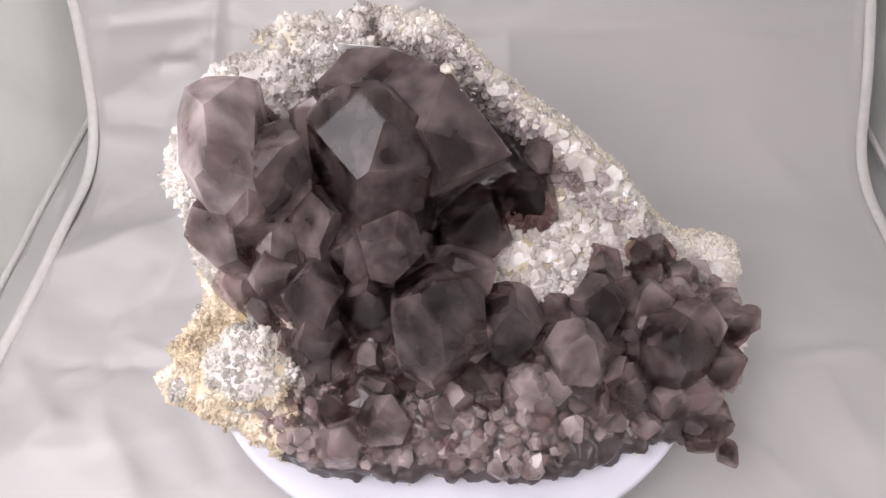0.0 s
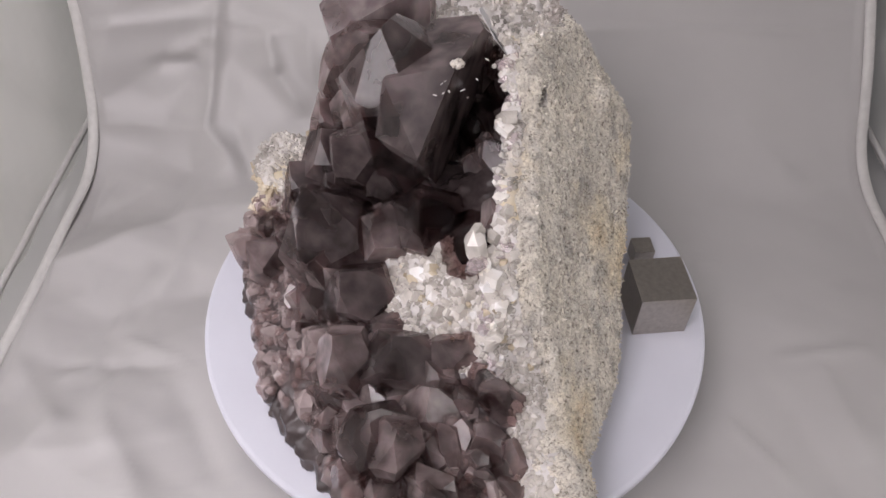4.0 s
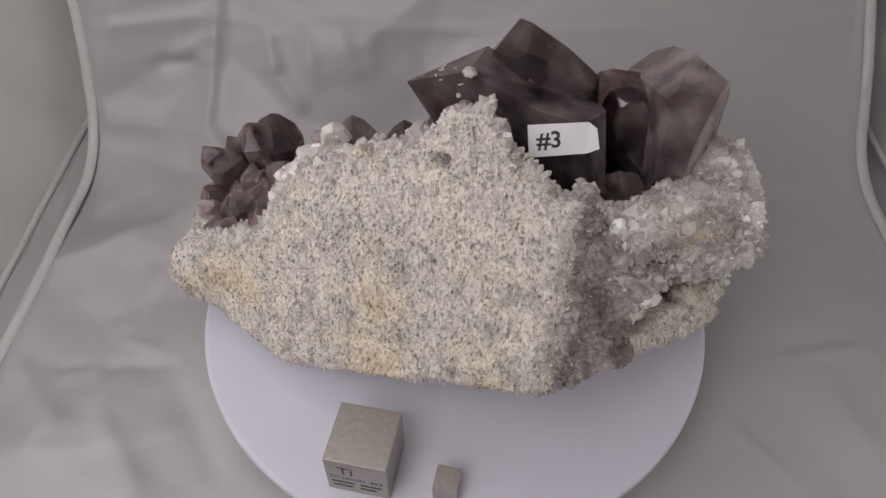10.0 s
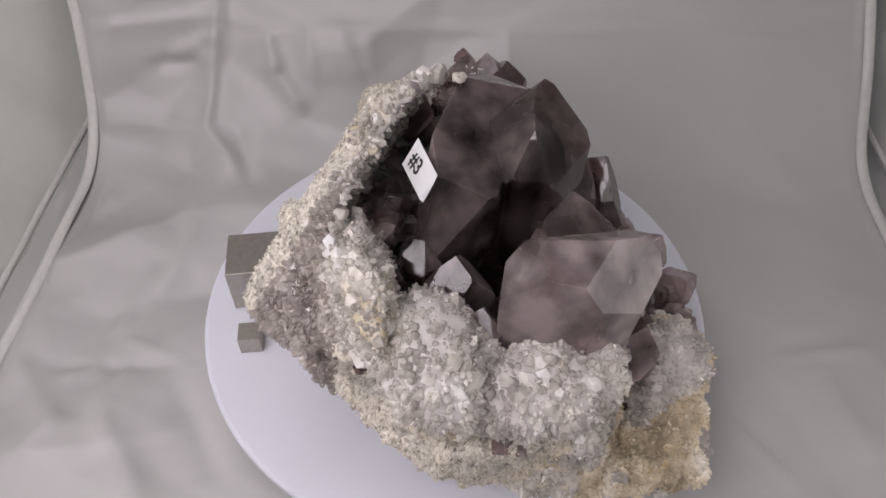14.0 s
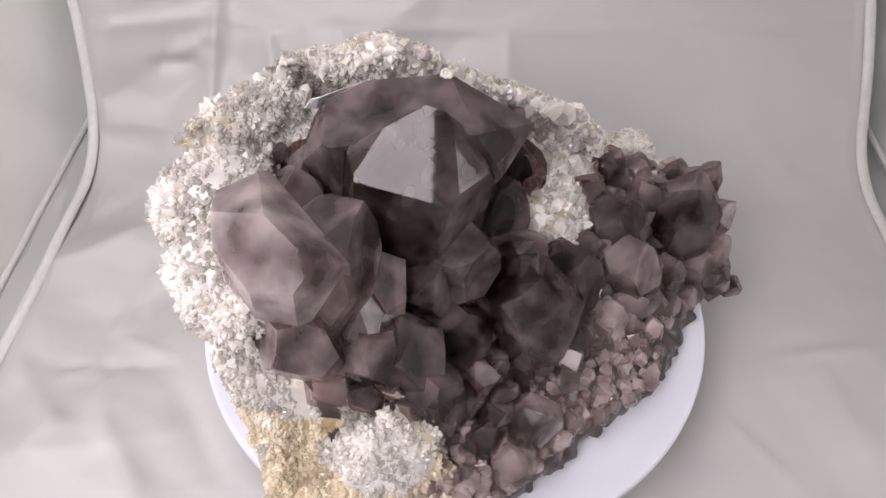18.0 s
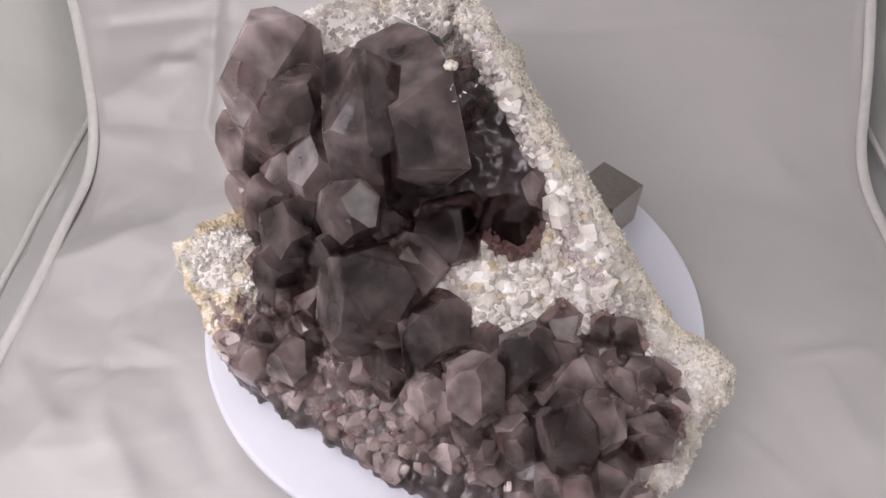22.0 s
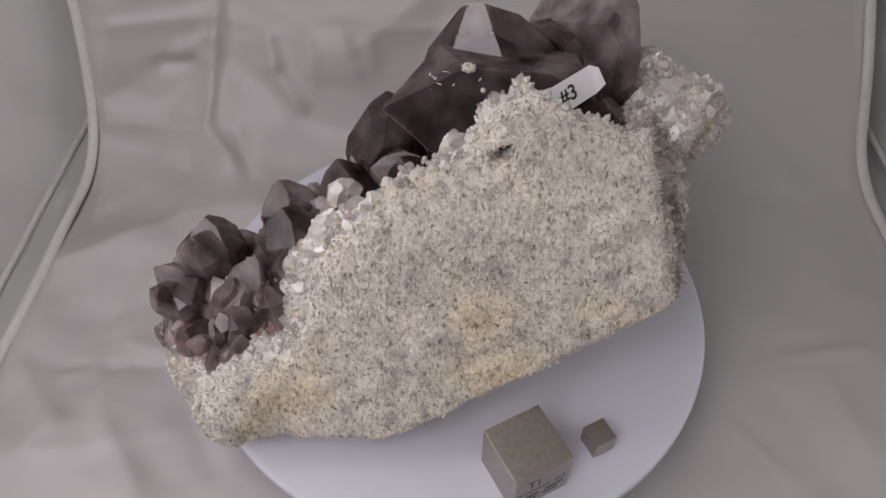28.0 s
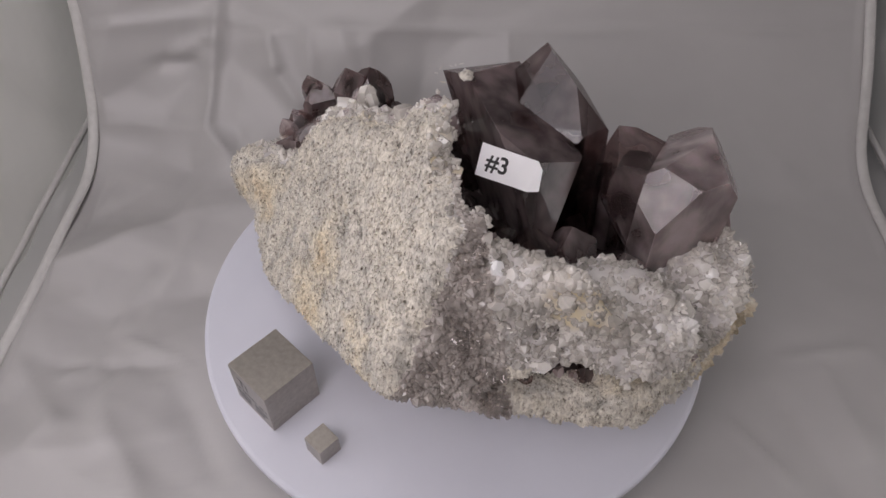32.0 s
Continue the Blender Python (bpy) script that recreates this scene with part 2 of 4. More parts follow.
crease(-0.056, 0.710, -0.054, 0.686, 0.0050, 0.0015)
crease(-0.075, 0.716, -0.062, 0.682, 0.0060, 0.0016)
crease(-0.143, 0.648, -0.129, 0.610, 0.0050, -0.0024)
crease(-0.173, 0.644, -0.174, 0.574, 0.0080, -0.0020)
crease(-0.175, 0.492, -0.135, 0.474, 0.0030, 0.0016)
crease(-0.209, 0.476, -0.139, 0.476, 0.0040, -0.0022)
crease(-0.201, 0.468, -0.184, 0.478, 0.0050, 0.0024)
crease(-0.228, 0.476, -0.193, 0.438, 0.0090, 0.0030)
crease(-0.178, 0.450, -0.166, 0.478, 0.0060, 0.0020)
crease(-0.173, 0.446, -0.141, 0.404, 0.0090, 0.0026)
crease(-0.202, 0.420, -0.192, 0.444, 0.0080, 0.0020)
crease(-0.171, 0.506, -0.155, 0.566, 0.0080, 0.0020)
crease(-0.184, 0.498, -0.174, 0.538, 0.0060, 0.0020)
crease(-0.134, 0.458, -0.107, 0.414, 0.0100, -0.0025)
crease(-0.236, 0.572, -0.219, 0.608, 0.0080, 0.0016)
crease(0.174, 0.488, 0.217, 0.494, 0.0030, 0.0014)
crease(0.136, 0.450, 0.158, 0.420, 0.0030, 0.0013)
crease(0.140, 0.556, 0.153, 0.552, 0.0030, 0.0010)
crease(0.188, 0.486, 0.197, 0.436, 0.0100, 0.0018)
crease(0.177, 0.664, 0.219, 0.616, 0.0120, 0.0016)
crease(0.105, 0.674, 0.158, 0.676, 0.0080, 0.0010)
crease(0.031, 0.712, 0.034, 0.676, 0.0040, 0.0010)
crease(0.165, 0.466, 0.181, 0.412, 0.0120, -0.0016)


def crumple(x, s, scale, turn, seed):
    """Flat facets meeting in creases, as in cloth that was folded up: heights on a loose grid, joined by plane triangles."""
    w = noise.noise(Vector((x * 9, s * 9, seed))) * 0.5
    u = (x * math.cos(turn) - s * math.sin(turn)) * scale + w
    v = (x * math.sin(turn) + s * math.cos(turn)) * scale - w
    i, j = math.floor(u), math.floor(v)
    a, b = u - i, v - j

    def tall(p, q):
        h = math.sin(p * 12.99 + q * 78.23 + seed * 3.7) * 43758.5
        return h - math.floor(h) - 0.5
    if a > b:
        return tall(i, j) * (1 - a) + tall(i + 1, j) * (a - b) + tall(i + 1, j + 1) * b
    return tall(i, j) * (1 - b) + tall(i, j + 1) * (b - a) + tall(i + 1, j + 1) * a


def wrinkle(x, s):
    left = min(1.0, max(0.22, 0.55 - x * 3.2))
    d = left * (0.0130 * crumple(x, s, 17.0, 0.5, 3) + 0.0045 * crumple(x, s, 38.0, 1.1, 8))
    d += 0.0016 * left * noise.noise(Vector((x * 8, s * 6, 3.0)))
    for cx, cs, dx, ds, w, h in CREASES:
        q = dx * dx + ds * ds
        k = ((x - cx) * dx + (s - cs) * ds) / q
        if -0.15 < k < 1.15:
            fade = min(1.0, (k + 0.15) / 0.3, (1.15 - k) / 0.3)
            off = ((x - cx) * ds - (s - cs) * dx) / math.sqrt(q)
            if abs(off) < 4 * w:
                d += h * fade * (math.exp(-abs(off / w) ** 1.4) + 0.35 * math.tanh(off / w) * math.exp(-abs(off / (2.2 * w))))
    return d * 1.5


def backdrop():
    nu, nv = 190, 460
    total = FLAT + RC + RISE
    verts, faces = [], []
    for j in range(nv + 1):
        s = total * j / nv
        for i in range(nu + 1):
            x = XL + (XR - XL) * i / nu
            y, z, ny, nz = sheet_point(x, s)
            d = wrinkle(x, s) * (0.3 if (x - XL < 0.006 or XR - x < 0.006) else 1)
            verts.append((x, y + ny * d, z + nz * d))
    for j in range(nv):
        for i in range(nu):
            a = j * (nu + 1) + i
            faces.append((a, a + 1, a + nu + 2, a + nu + 1))
    sheet = tagged(mesh_part("backdrop", verts, faces, FABRIC, smooth=True),
                   "wrinkled white fabric sweep sheet with bound edges", "backdrop", kind="structure")
    for x, side in ((XL, -1), (XR, 1)):
        hem = []
        n = 160
        for k in range(n + 1):
            s = 0.05 + (total - 0.08) * k / n
            y, z, ny, nz = sheet_point(x, s)
            wob = 0.0025 * noise.noise(Vector((s * 14, side * 3.0, 0)))
            hem.append((Vector((x + wob, y, z)), Vector((0, ny, nz))))
        ribbon("hem", hem, 0.0036, 0.0019, HEM, sheet)


def ribbon(name, path, half, thick, mat, parent, label=""):
    """A soft flat band along a path of points and normals."""
    verts, faces, m = [], [], 10
    for k, (p, n) in enumerate(path):
        q = path[min(k + 1, len(path) - 1)][0] - path[max(k - 1, 0)][0]
        side = q.cross(n).normalized()
        for c in range(m):
            a = 2 * math.pi * c / m
            verts.append(p + side * half * math.cos(a) + n * (thick * math.sin(a) + thick * 0.6))
    for k in range(len(path) - 1):
        for c in range(m):
            a, b = k * m + c, k * m + (c + 1) % m
            faces.append((a, b, b + m, a + m))
    return mesh_part(name, verts, faces, mat, parent, label, smooth=True)


backdrop()


def side_wall(name, x, sign, label):
    """Fabric side of the tent with slanting pull folds, and the piping along its foot."""
    nu, nv = 120, 90
    verts, faces = [], []
    for j in range(nv + 1):
        for i in range(nu + 1):
            y, z = -0.65 + 1.02 * i / nu, FLOOR - 0.004 + 0.72 * j / nv
            u = y * 0.8 + z * 0.6
            d = 0.010 * noise.noise(Vector((u * 26, (z - y) * 3, sign))) + 0.004 * noise.noise(Vector((u * 60, (z - y) * 6, 4)))
            verts.append((x - sign * d + sign * 0.10 * max(0.0, z) , y, z))
    for j in range(nv):
        for i in range(nu):
            a = j * (nu + 1) + i
            faces.append((a, a + 1, a + nu + 2, a + nu + 1))
    wall = tagged(mesh_part(name, verts, faces, WALL, smooth=True), label, "tent wall", kind="structure")
    foot = [(Vector((x - sign * 0.004 + 0.001 * noise.noise(Vector((k * .3, sign, 0))), -0.5 + 0.68 * k / 60, FLOOR + 0.003)), Vector((0, 0, 1))) for k in range(61)]
    ribbon("piping", foot, 0.0022, 0.0022, HEM, wall)


WALL = simple("tent_fabric", (0.80, 0.79, 0.77), 0.6, scale=12.0, spread=0.05)
w_nt = WALL.node_tree
through_cloth = node(w_nt, "ShaderNodeBsdfTranslucent", Color=(0.78, 0.77, 0.74, 1))
w_mix = node(w_nt, "ShaderNodeMixShader", Fac=0.45)
w_nt.links.new(w_nt.nodes["Principled BSDF"].outputs[0], w_mix.inputs[1])
w_nt.links.new(through_cloth.outputs[0], w_mix.inputs[2])
w_nt.links.new(w_mix.outputs[0], w_nt.nodes["Material Output"].inputs["Surface"])
side_wall("wall_left", -0.258, -1, "white translucent fabric side wall of a photo tent")
side_wall("wall_right", 0.283, 1, "white translucent fabric side wall of a photo tent")


def tent_wall(name, c, size, label):
    bm = box_bm(*size)
    ob = part(name, bm, FABRIC)
    ob.location = c
    tagged(ob, label, "tent wall", kind="structure")


tent_wall("wall_back", (0, 0.62, 0.30), (1.2, 0.004, 0.82), "white fabric back wall of a photo tent")
tent_wall("wall_front", (0, -0.66, 0.32), (1.2, 0.004, 0.78), "white fabric front flap of a photo tent")


def ceiling_cloth():
    """The tent's slightly sagging translucent top."""
    n, verts, faces = 40, [], []
    for j in range(n + 1):
        for i in range(n + 1):
            x, y = -0.6 + 1.2 * i / n, -0.66 + 1.28 * j / n
            verts.append((x, y, 0.70 - 0.012 * math.cos(x * 2.6) * math.cos((y + 0.02) * 2.4) + 0.003 * noise.noise(Vector((x * 9, y * 9, 5)))))
    for j in range(n):
        for i in range(n):
            a = j * (n + 1) + i
            faces.append((a, a + n + 1, a + n + 2, a + 1))
    tagged(mesh_part("ceiling", verts, faces, WALL, smooth=True), "white translucent fabric top of a photo tent", "tent wall", kind="structure")


ceiling_cloth()
tent_wall("floor", (0, -0.02, FLOOR - 0.02), (1.2, 1.28, 0.004), "white fabric floor of a photo tent")


# ---- turntable ----
def lathe(profile, n=128):
    bm = bmesh.new()
    rings = []
    for r, z in profile:
        rings.append([bm.verts.new((r * math.cos(2 * math.pi * k / n), r * math.sin(2 * math.pi * k / n), z)) for k in range(n)])
    for a, b in zip(rings, rings[1:]):
        for k in range(n):
            bm.faces.new((a[k], a[(k + 1) % n], b[(k + 1) % n], b[k]))
    bm.faces.new(rings[-1])
    bm.faces.new(rings[0][::-1])
    return bm


turntable = tagged(new("turntable"), "round white plastic display turntable on a fabric floor", "turntable")
part("platter", lathe([(0.1165, -0.0075), (0.1205, -0.0065), (0.1215, -0.005), (0.1215, -0.0012), (0.1207, -0.0003), (0.1195, 0.0)]), PLASTIC, turntable)
part("base", lathe([(0.094, FLOOR + 0.003), (0.095, FLOOR + 0.006), (0.095, -0.009), (0.093, -0.008)]), PLASTIC, turntable)
spun(turntable, Matrix())


# ---- density cubes ----
def cube_thing(name, edge, x, y, angle, label, sign):
    ob = tagged(new(name), label, "metal cube")
    body = part("body", box_bm(edge, edge, edge, edge * 0.012), METAL, ob)
    body.location = (0, 0, edge / 2)
    if sign:
        turn = Matrix.Translation((0, -edge / 2 - 0.00002, 0)) @ Matrix.Rotation(radians(90), 4, "X")
        text_mesh("Ti", edge * 0.32, INK, ob, turn @ Matrix.Translation((-edge * 0.30, edge * 0.60, 0)), "engraving")
        text_mesh("TITANIUM  99.9", edge * 0.125, INK, ob, turn @ Matrix.Translation((-edge * 0.44, edge * 0.43, 0)), "engraving")
        for row, (x0, x1) in enumerate([(-0.42, -0.05), (0.05, 0.40), (-0.40, -0.08), (0.04, 0.30)]):
            z = (0.32, 0.32, 0.20, 0.20)[row]
            bm = box_bm(edge * (x1 - x0), 0.0001, edge * 0.055)
            bar = part("engraved_bar", bm, INK, ob)
            bar.location = (edge * (x0 + x1) / 2, -edge / 2, edge * z)
    spun(ob, pose(x, y, 0.0002, 0, 0, angle))
    return ob


cube_thing("metal_cube", 0.0254, 0.03761, 0.08858, 167.7, "brushed grey titanium inch cube standing on a turntable", True)
cube_thing("metal_cube", 0.01, 0.00453, 0.09917, 166.8, "small brushed grey metal centimetre cube on a turntable", False)

# ---- the specimen ----
specimen = tagged(new("amethyst_cluster"), "smoky amethyst crystal cluster on a pale granular rock matrix", "mineral specimen")
spun(specimen, Matrix())
NB = Vector((0.562, 0.672, 0.482))      # outward normal of the flat rind face


def bed(x, y):
    """Height of the crystal bed, millimetres."""
    z = 16 + 0.62 * (y + 90) - 0.42 * np.maximum(0, x - 40) - 0.10 * np.maximum(0, -x - 60)
    z = z + 20 * np.exp(-((x - 100) ** 2 + (y + 48) ** 2) / 700.0)
    z = z - 20 * np.exp(-((x + 64) ** 2 + (y - 18) ** 2) / 500.0)
    z = z - 13 * np.clip((x - 84) / 8, 0, 1) * np.clip((y + 30) / 22, 0, 1)
    shelf = 17 + 25 * np.exp(-((x + 82) ** 2 + (y + 62) ** 2) / 330.0)
    cut = np.clip((-0.71 * x - 0.70 * y - 89.5) / 4.0, 0, 1)
    return z * (1 - cut) + np.minimum(z, shelf) * cut


def smin(a, b, k):
    h = np.clip(0.5 + 0.5 * (b - a) / k, 0, 1)
    return b * (1 - h) + a * h - k * h * (1 - h)


def smax(a, b, k):
    return -smin(-a, -b, k)


def wave(X, Y, Z, f, seed):
    """Cheap lumpy noise from summed sines."""
    rng = np.random.RandomState(seed)
    out = 0
    for _ in range(7):
        d = rng.normal(size=3)
        d /= np.linalg.norm(d)
        fr = f * rng.uniform(0.6, 1.6)
        out = out + np.sin((X * d[0] + Y * d[1] + Z * d[2]) * fr + rng.uniform(0, 6.28))
    return out / 7


def blob(X, Y, Z, c, r):
    d = np.sqrt(((X - c[0]) / r[0]) ** 2 + ((Y - c[1]) / r[1]) ** 2 + ((Z - c[2]) / r[2]) ** 2)
    return (d - 1) * min(r)


def knobs(X, Y, Z, size, seed):
    """Rounded knobs like a cauliflower crust: distance to the nearest of many jittered seeds, 0 at a knob's middle."""
    gx, gy, gz = np.floor(X / size), np.floor(Y / size), np.floor(Z / size)
    best = np.full(np.shape(X), 9.0)
    for i in (-1, 0, 1):
        for j in (-1, 0, 1):
            for k in (-1, 0, 1):
                a, b, c = gx + i, gy + j, gz + k
                h = np.sin(a * 12.99 + b * 78.23 + c * 37.72 + seed) * 43758.5
                u = h - np.floor(h)
                v = h * 1.37 - np.floor(h * 1.37)
                w = h * 1.91 - np.floor(h * 1.91)
                best = np.minimum(best, (X / size - a - u) ** 2 + (Y / size - b - v) ** 2 + (Z / size - c - w) ** 2)
    return np.sqrt(best)


def field(X, Y, Z):
    """Signed field of the matrix rock, negative inside, millimetres."""
    back = X * NB[0] + Y * NB[1] + Z * NB[2] - 83.5
    end = -0.56 * X + 0.75 * Y + 0.35 * Z - 110
    low = np.maximum(np.maximum(0.5, 0.75 * (Y - 12) - 0.15 * X) - Z,
                     0.45 * (0.56 * X + 0.67 * Y) - 0.9 * Z - 19)
    sides = np.maximum.reduce([
        -0.95 * X + 0.2 * Y - 0.05 * Z - 106.5,
        -0.45 * X - 0.89 * Y - 110,
        -Y - 97,
        0.3 * X - 0.95 * Y - 102,
        0.8 * X - 0.6 * Y - 124,
        X - 127.0])
    top = Z - bed(X, Y)
    ridge = np.interp(X, [-60, -45, -32, -20, -9, 6, 14, 35, 50, 62, 72, 79, 84, 102, 120, 129], [127, 127, 123, 126, 137, 126, 116, 105, 96, 87, 77, 64, 52, 41, 32, 25])
    wall_top = np.maximum(Z - ridge, -back - 9 - np.maximum(0, 120 - Z) * 0.15)
    solid = smin(top, wall_top, 5)
    f = smax(solid, back, 2)
    f = smax(f, end, 4)
    f = smax(f, low, 4)
    f = smax(f, sides, 5)
    f = smin(f, blob(X, Y, Z, (-82, -63, 33), (17, 16, 13)), 3)
    f = smin(f, blob(X, Y, Z, (114, 2, 26), (18, 14, 17)), 6)
    rim = smin(blob(X, Y, Z, (-87, 39, 90), (24, 18, 17)), blob(X, Y, Z, (-105, 5, 83), (15, 25, 14)), 6)
    rim = smin(rim, blob(X, Y, Z, (-62, 55, 107), (24, 8, 12)), 6)
    f = smin(f, rim, 5)
    # room for the broad crystal's body
    ax, ay, az = X - 18, Y + 16, Z - 121
    along = -(0.80 * ax - 0.39 * ay + 0.46 * az)
    reach = np.sqrt(np.maximum(0, ax ** 2 + ay ** 2 + az ** 2 - along ** 2))
    f = smax(f, np.minimum(np.minimum(26 - reach, np.minimum(along - 4, 100 - along)), -back - 8), 2)
    gap = blob(X * 0.76 + Y * 0.65, -X * 0.65 + Y * 0.76, Z, (-38, 99, 66.0), (58, 31, 7.5))
    f = smax(f, -gap, 2)
    f = smax(f, -blob(X, Y, Z, (2, 30, 118), (9, 5, 4)), 2)
    f = smax(f, -blob(X, Y, Z, (47, 22, 91), (2.0, 2.0, 2.5)), 1)
    f = smax(f, -blob(X, Y, Z, (33, 33, 93), (3, 2, 4)), 1)
    f = smin(f, blob(X, Y, Z, (-17, 68, 93), (9, 7, 7)), 3)
    f = f + 1.2 * wave(X, Y, Z, 0.16, 8) * np.clip(1 + back / 12, 0, 1) + 1.0 * wave(X, Y, Z, 0.45, 6) * np.clip(1 + back / 12, 0, 1)
    crisp = np.clip((-back - 4) / 6, 0.45, 1)
    near = np.abs(f) < 9
    lump = np.zeros(np.shape(f))
    lump[near] = knobs(X[near], Y[near], Z[near], 9.0, 1.0) * 5.0 + knobs(X[near], Y[near], Z[near], 4.5, 5.0) * 2.4 - 4.4
    f = f + lump * np.clip((-back - 2) / 4, 0.12, 1)
    return f + crisp * (1.2 * wave(X, Y, Z, 0.25, 1) + 0.5 * wave(X, Y, Z, 0.8, 2) + 0.4 * wave(X, Y, Z, 1.7, 3))


def surface_net(fn, lo, hi, step):
    """Mesh of the zero level of fn on a grid: vertices, quads."""
    ax = [np.arange(a, b + step, step) for a, b in zip(lo, hi)]
    X, Y, Z = np.meshgrid(*ax, indexing="ij")
    V = fn(X, Y, Z)
    S = V < 0
    nx, ny, nz = V.shape
    acc = np.zeros((nx - 1, ny - 1, nz - 1, 3))
    cnt = np.zeros((nx - 1, ny - 1, nz - 1))
    corners = [(i, j, k) for i in (0, 1) for j in (0, 1) for k in (0, 1)]
    sl = lambda o: tuple(slice(q, n - 1 + q) for q, n in zip(o, V.shape))
    for a in corners:
        for axis in range(3):
            if a[axis]:
                continue
            b = list(a)
            b[axis] = 1
            va, vb = V[sl(a)], V[sl(b)]
            cross = (va < 0) != (vb < 0)
            t = np.where(cross, va / np.where(cross, va - vb, 1), 0)
            for q in range(3):
                acc[..., q] += np.where(cross, a[q] + (t if q == axis else 0), 0)
            cnt += cross
    act = cnt > 0
    idx = -np.ones(act.shape, int)
    idx[act] = np.arange(act.sum())
    base = np.stack(np.meshgrid(*[np.arange(n - 1) for n in V.shape], indexing="ij"), -1)
    verts = (base[act] + acc[act] / cnt[act][:, None]) * step + np.array(lo)
    quads = []
    for axis in range(3):
        o = [slice(1, n - 1) for n in V.shape]
        o2 = list(o)
        o[axis], o2[axis] = slice(0, V.shape[axis] - 1), slice(1, V.shape[axis])
        A, B = S[tuple(o)], S[tuple(o2)]
        ii = np.argwhere(A != B)
        flip = A[A != B]
        off = ii + np.array([0 if q == axis else 1 for q in range(3)])
        u, v = [q for q in range(3) if q != axis]
        def cell(du, dv):
            c = off.copy()
            c[:, u] -= du
            c[:, v] -= dv
            return idx[c[:, 0], c[:, 1], c[:, 2]]
        Q = np.stack([cell(1, 1), cell(0, 1), cell(0, 0), cell(1, 0)], 1)
        if axis == 1:
            flip = ~flip
        Q[~flip] = Q[~flip][:, ::-1]
        quads.append(Q)
    return verts, np.concatenate(quads)


def normals_of(v, q):
    n = np.cross(v[q[:, 2]] - v[q[:, 0]], v[q[:, 3]] - v[q[:, 1]])
    return n / (np.linalg.norm(n, axis=1)[:, None] + 1e-9)


def spikes(name, spots, dirs, sizes, mat, label):
    """Many tiny six-sided quartz points in one mesh."""
    verts, faces = [], []
    rng = random.Random(7)
    for p, d, r in zip(spots, dirs, sizes):
        z = Vector(d) + Vector((rng.gauss(0, .25), rng.gauss(0, .25), rng.gauss(0, .25)))
        z.normalize()
        x = z.orthogonal().normalized()
        y = z.cross(x)
        c, b = Vector(p), len(verts)
        h = r * rng.uniform(-0.1, 0.45)
        for k in range(6):
            a = math.pi / 3 * k + r
            o = (x * math.cos(a) + y * math.sin(a)) * r
            verts.append((c + o - z * r * 0.5) / 1000)
            verts.append((c + o + z * h) / 1000)
        verts.append((c + z * (h + r * 1.15)) / 1000)
        for k in range(6):
            i, j = b + 2 * k, b + 2 * ((k + 1) % 6)
            faces.append((i, j, j + 1, i + 1))
            faces.append((i + 1, j + 1, b + 12))
    return mesh_part(name, verts, faces, mat, specimen, label, "stuff")


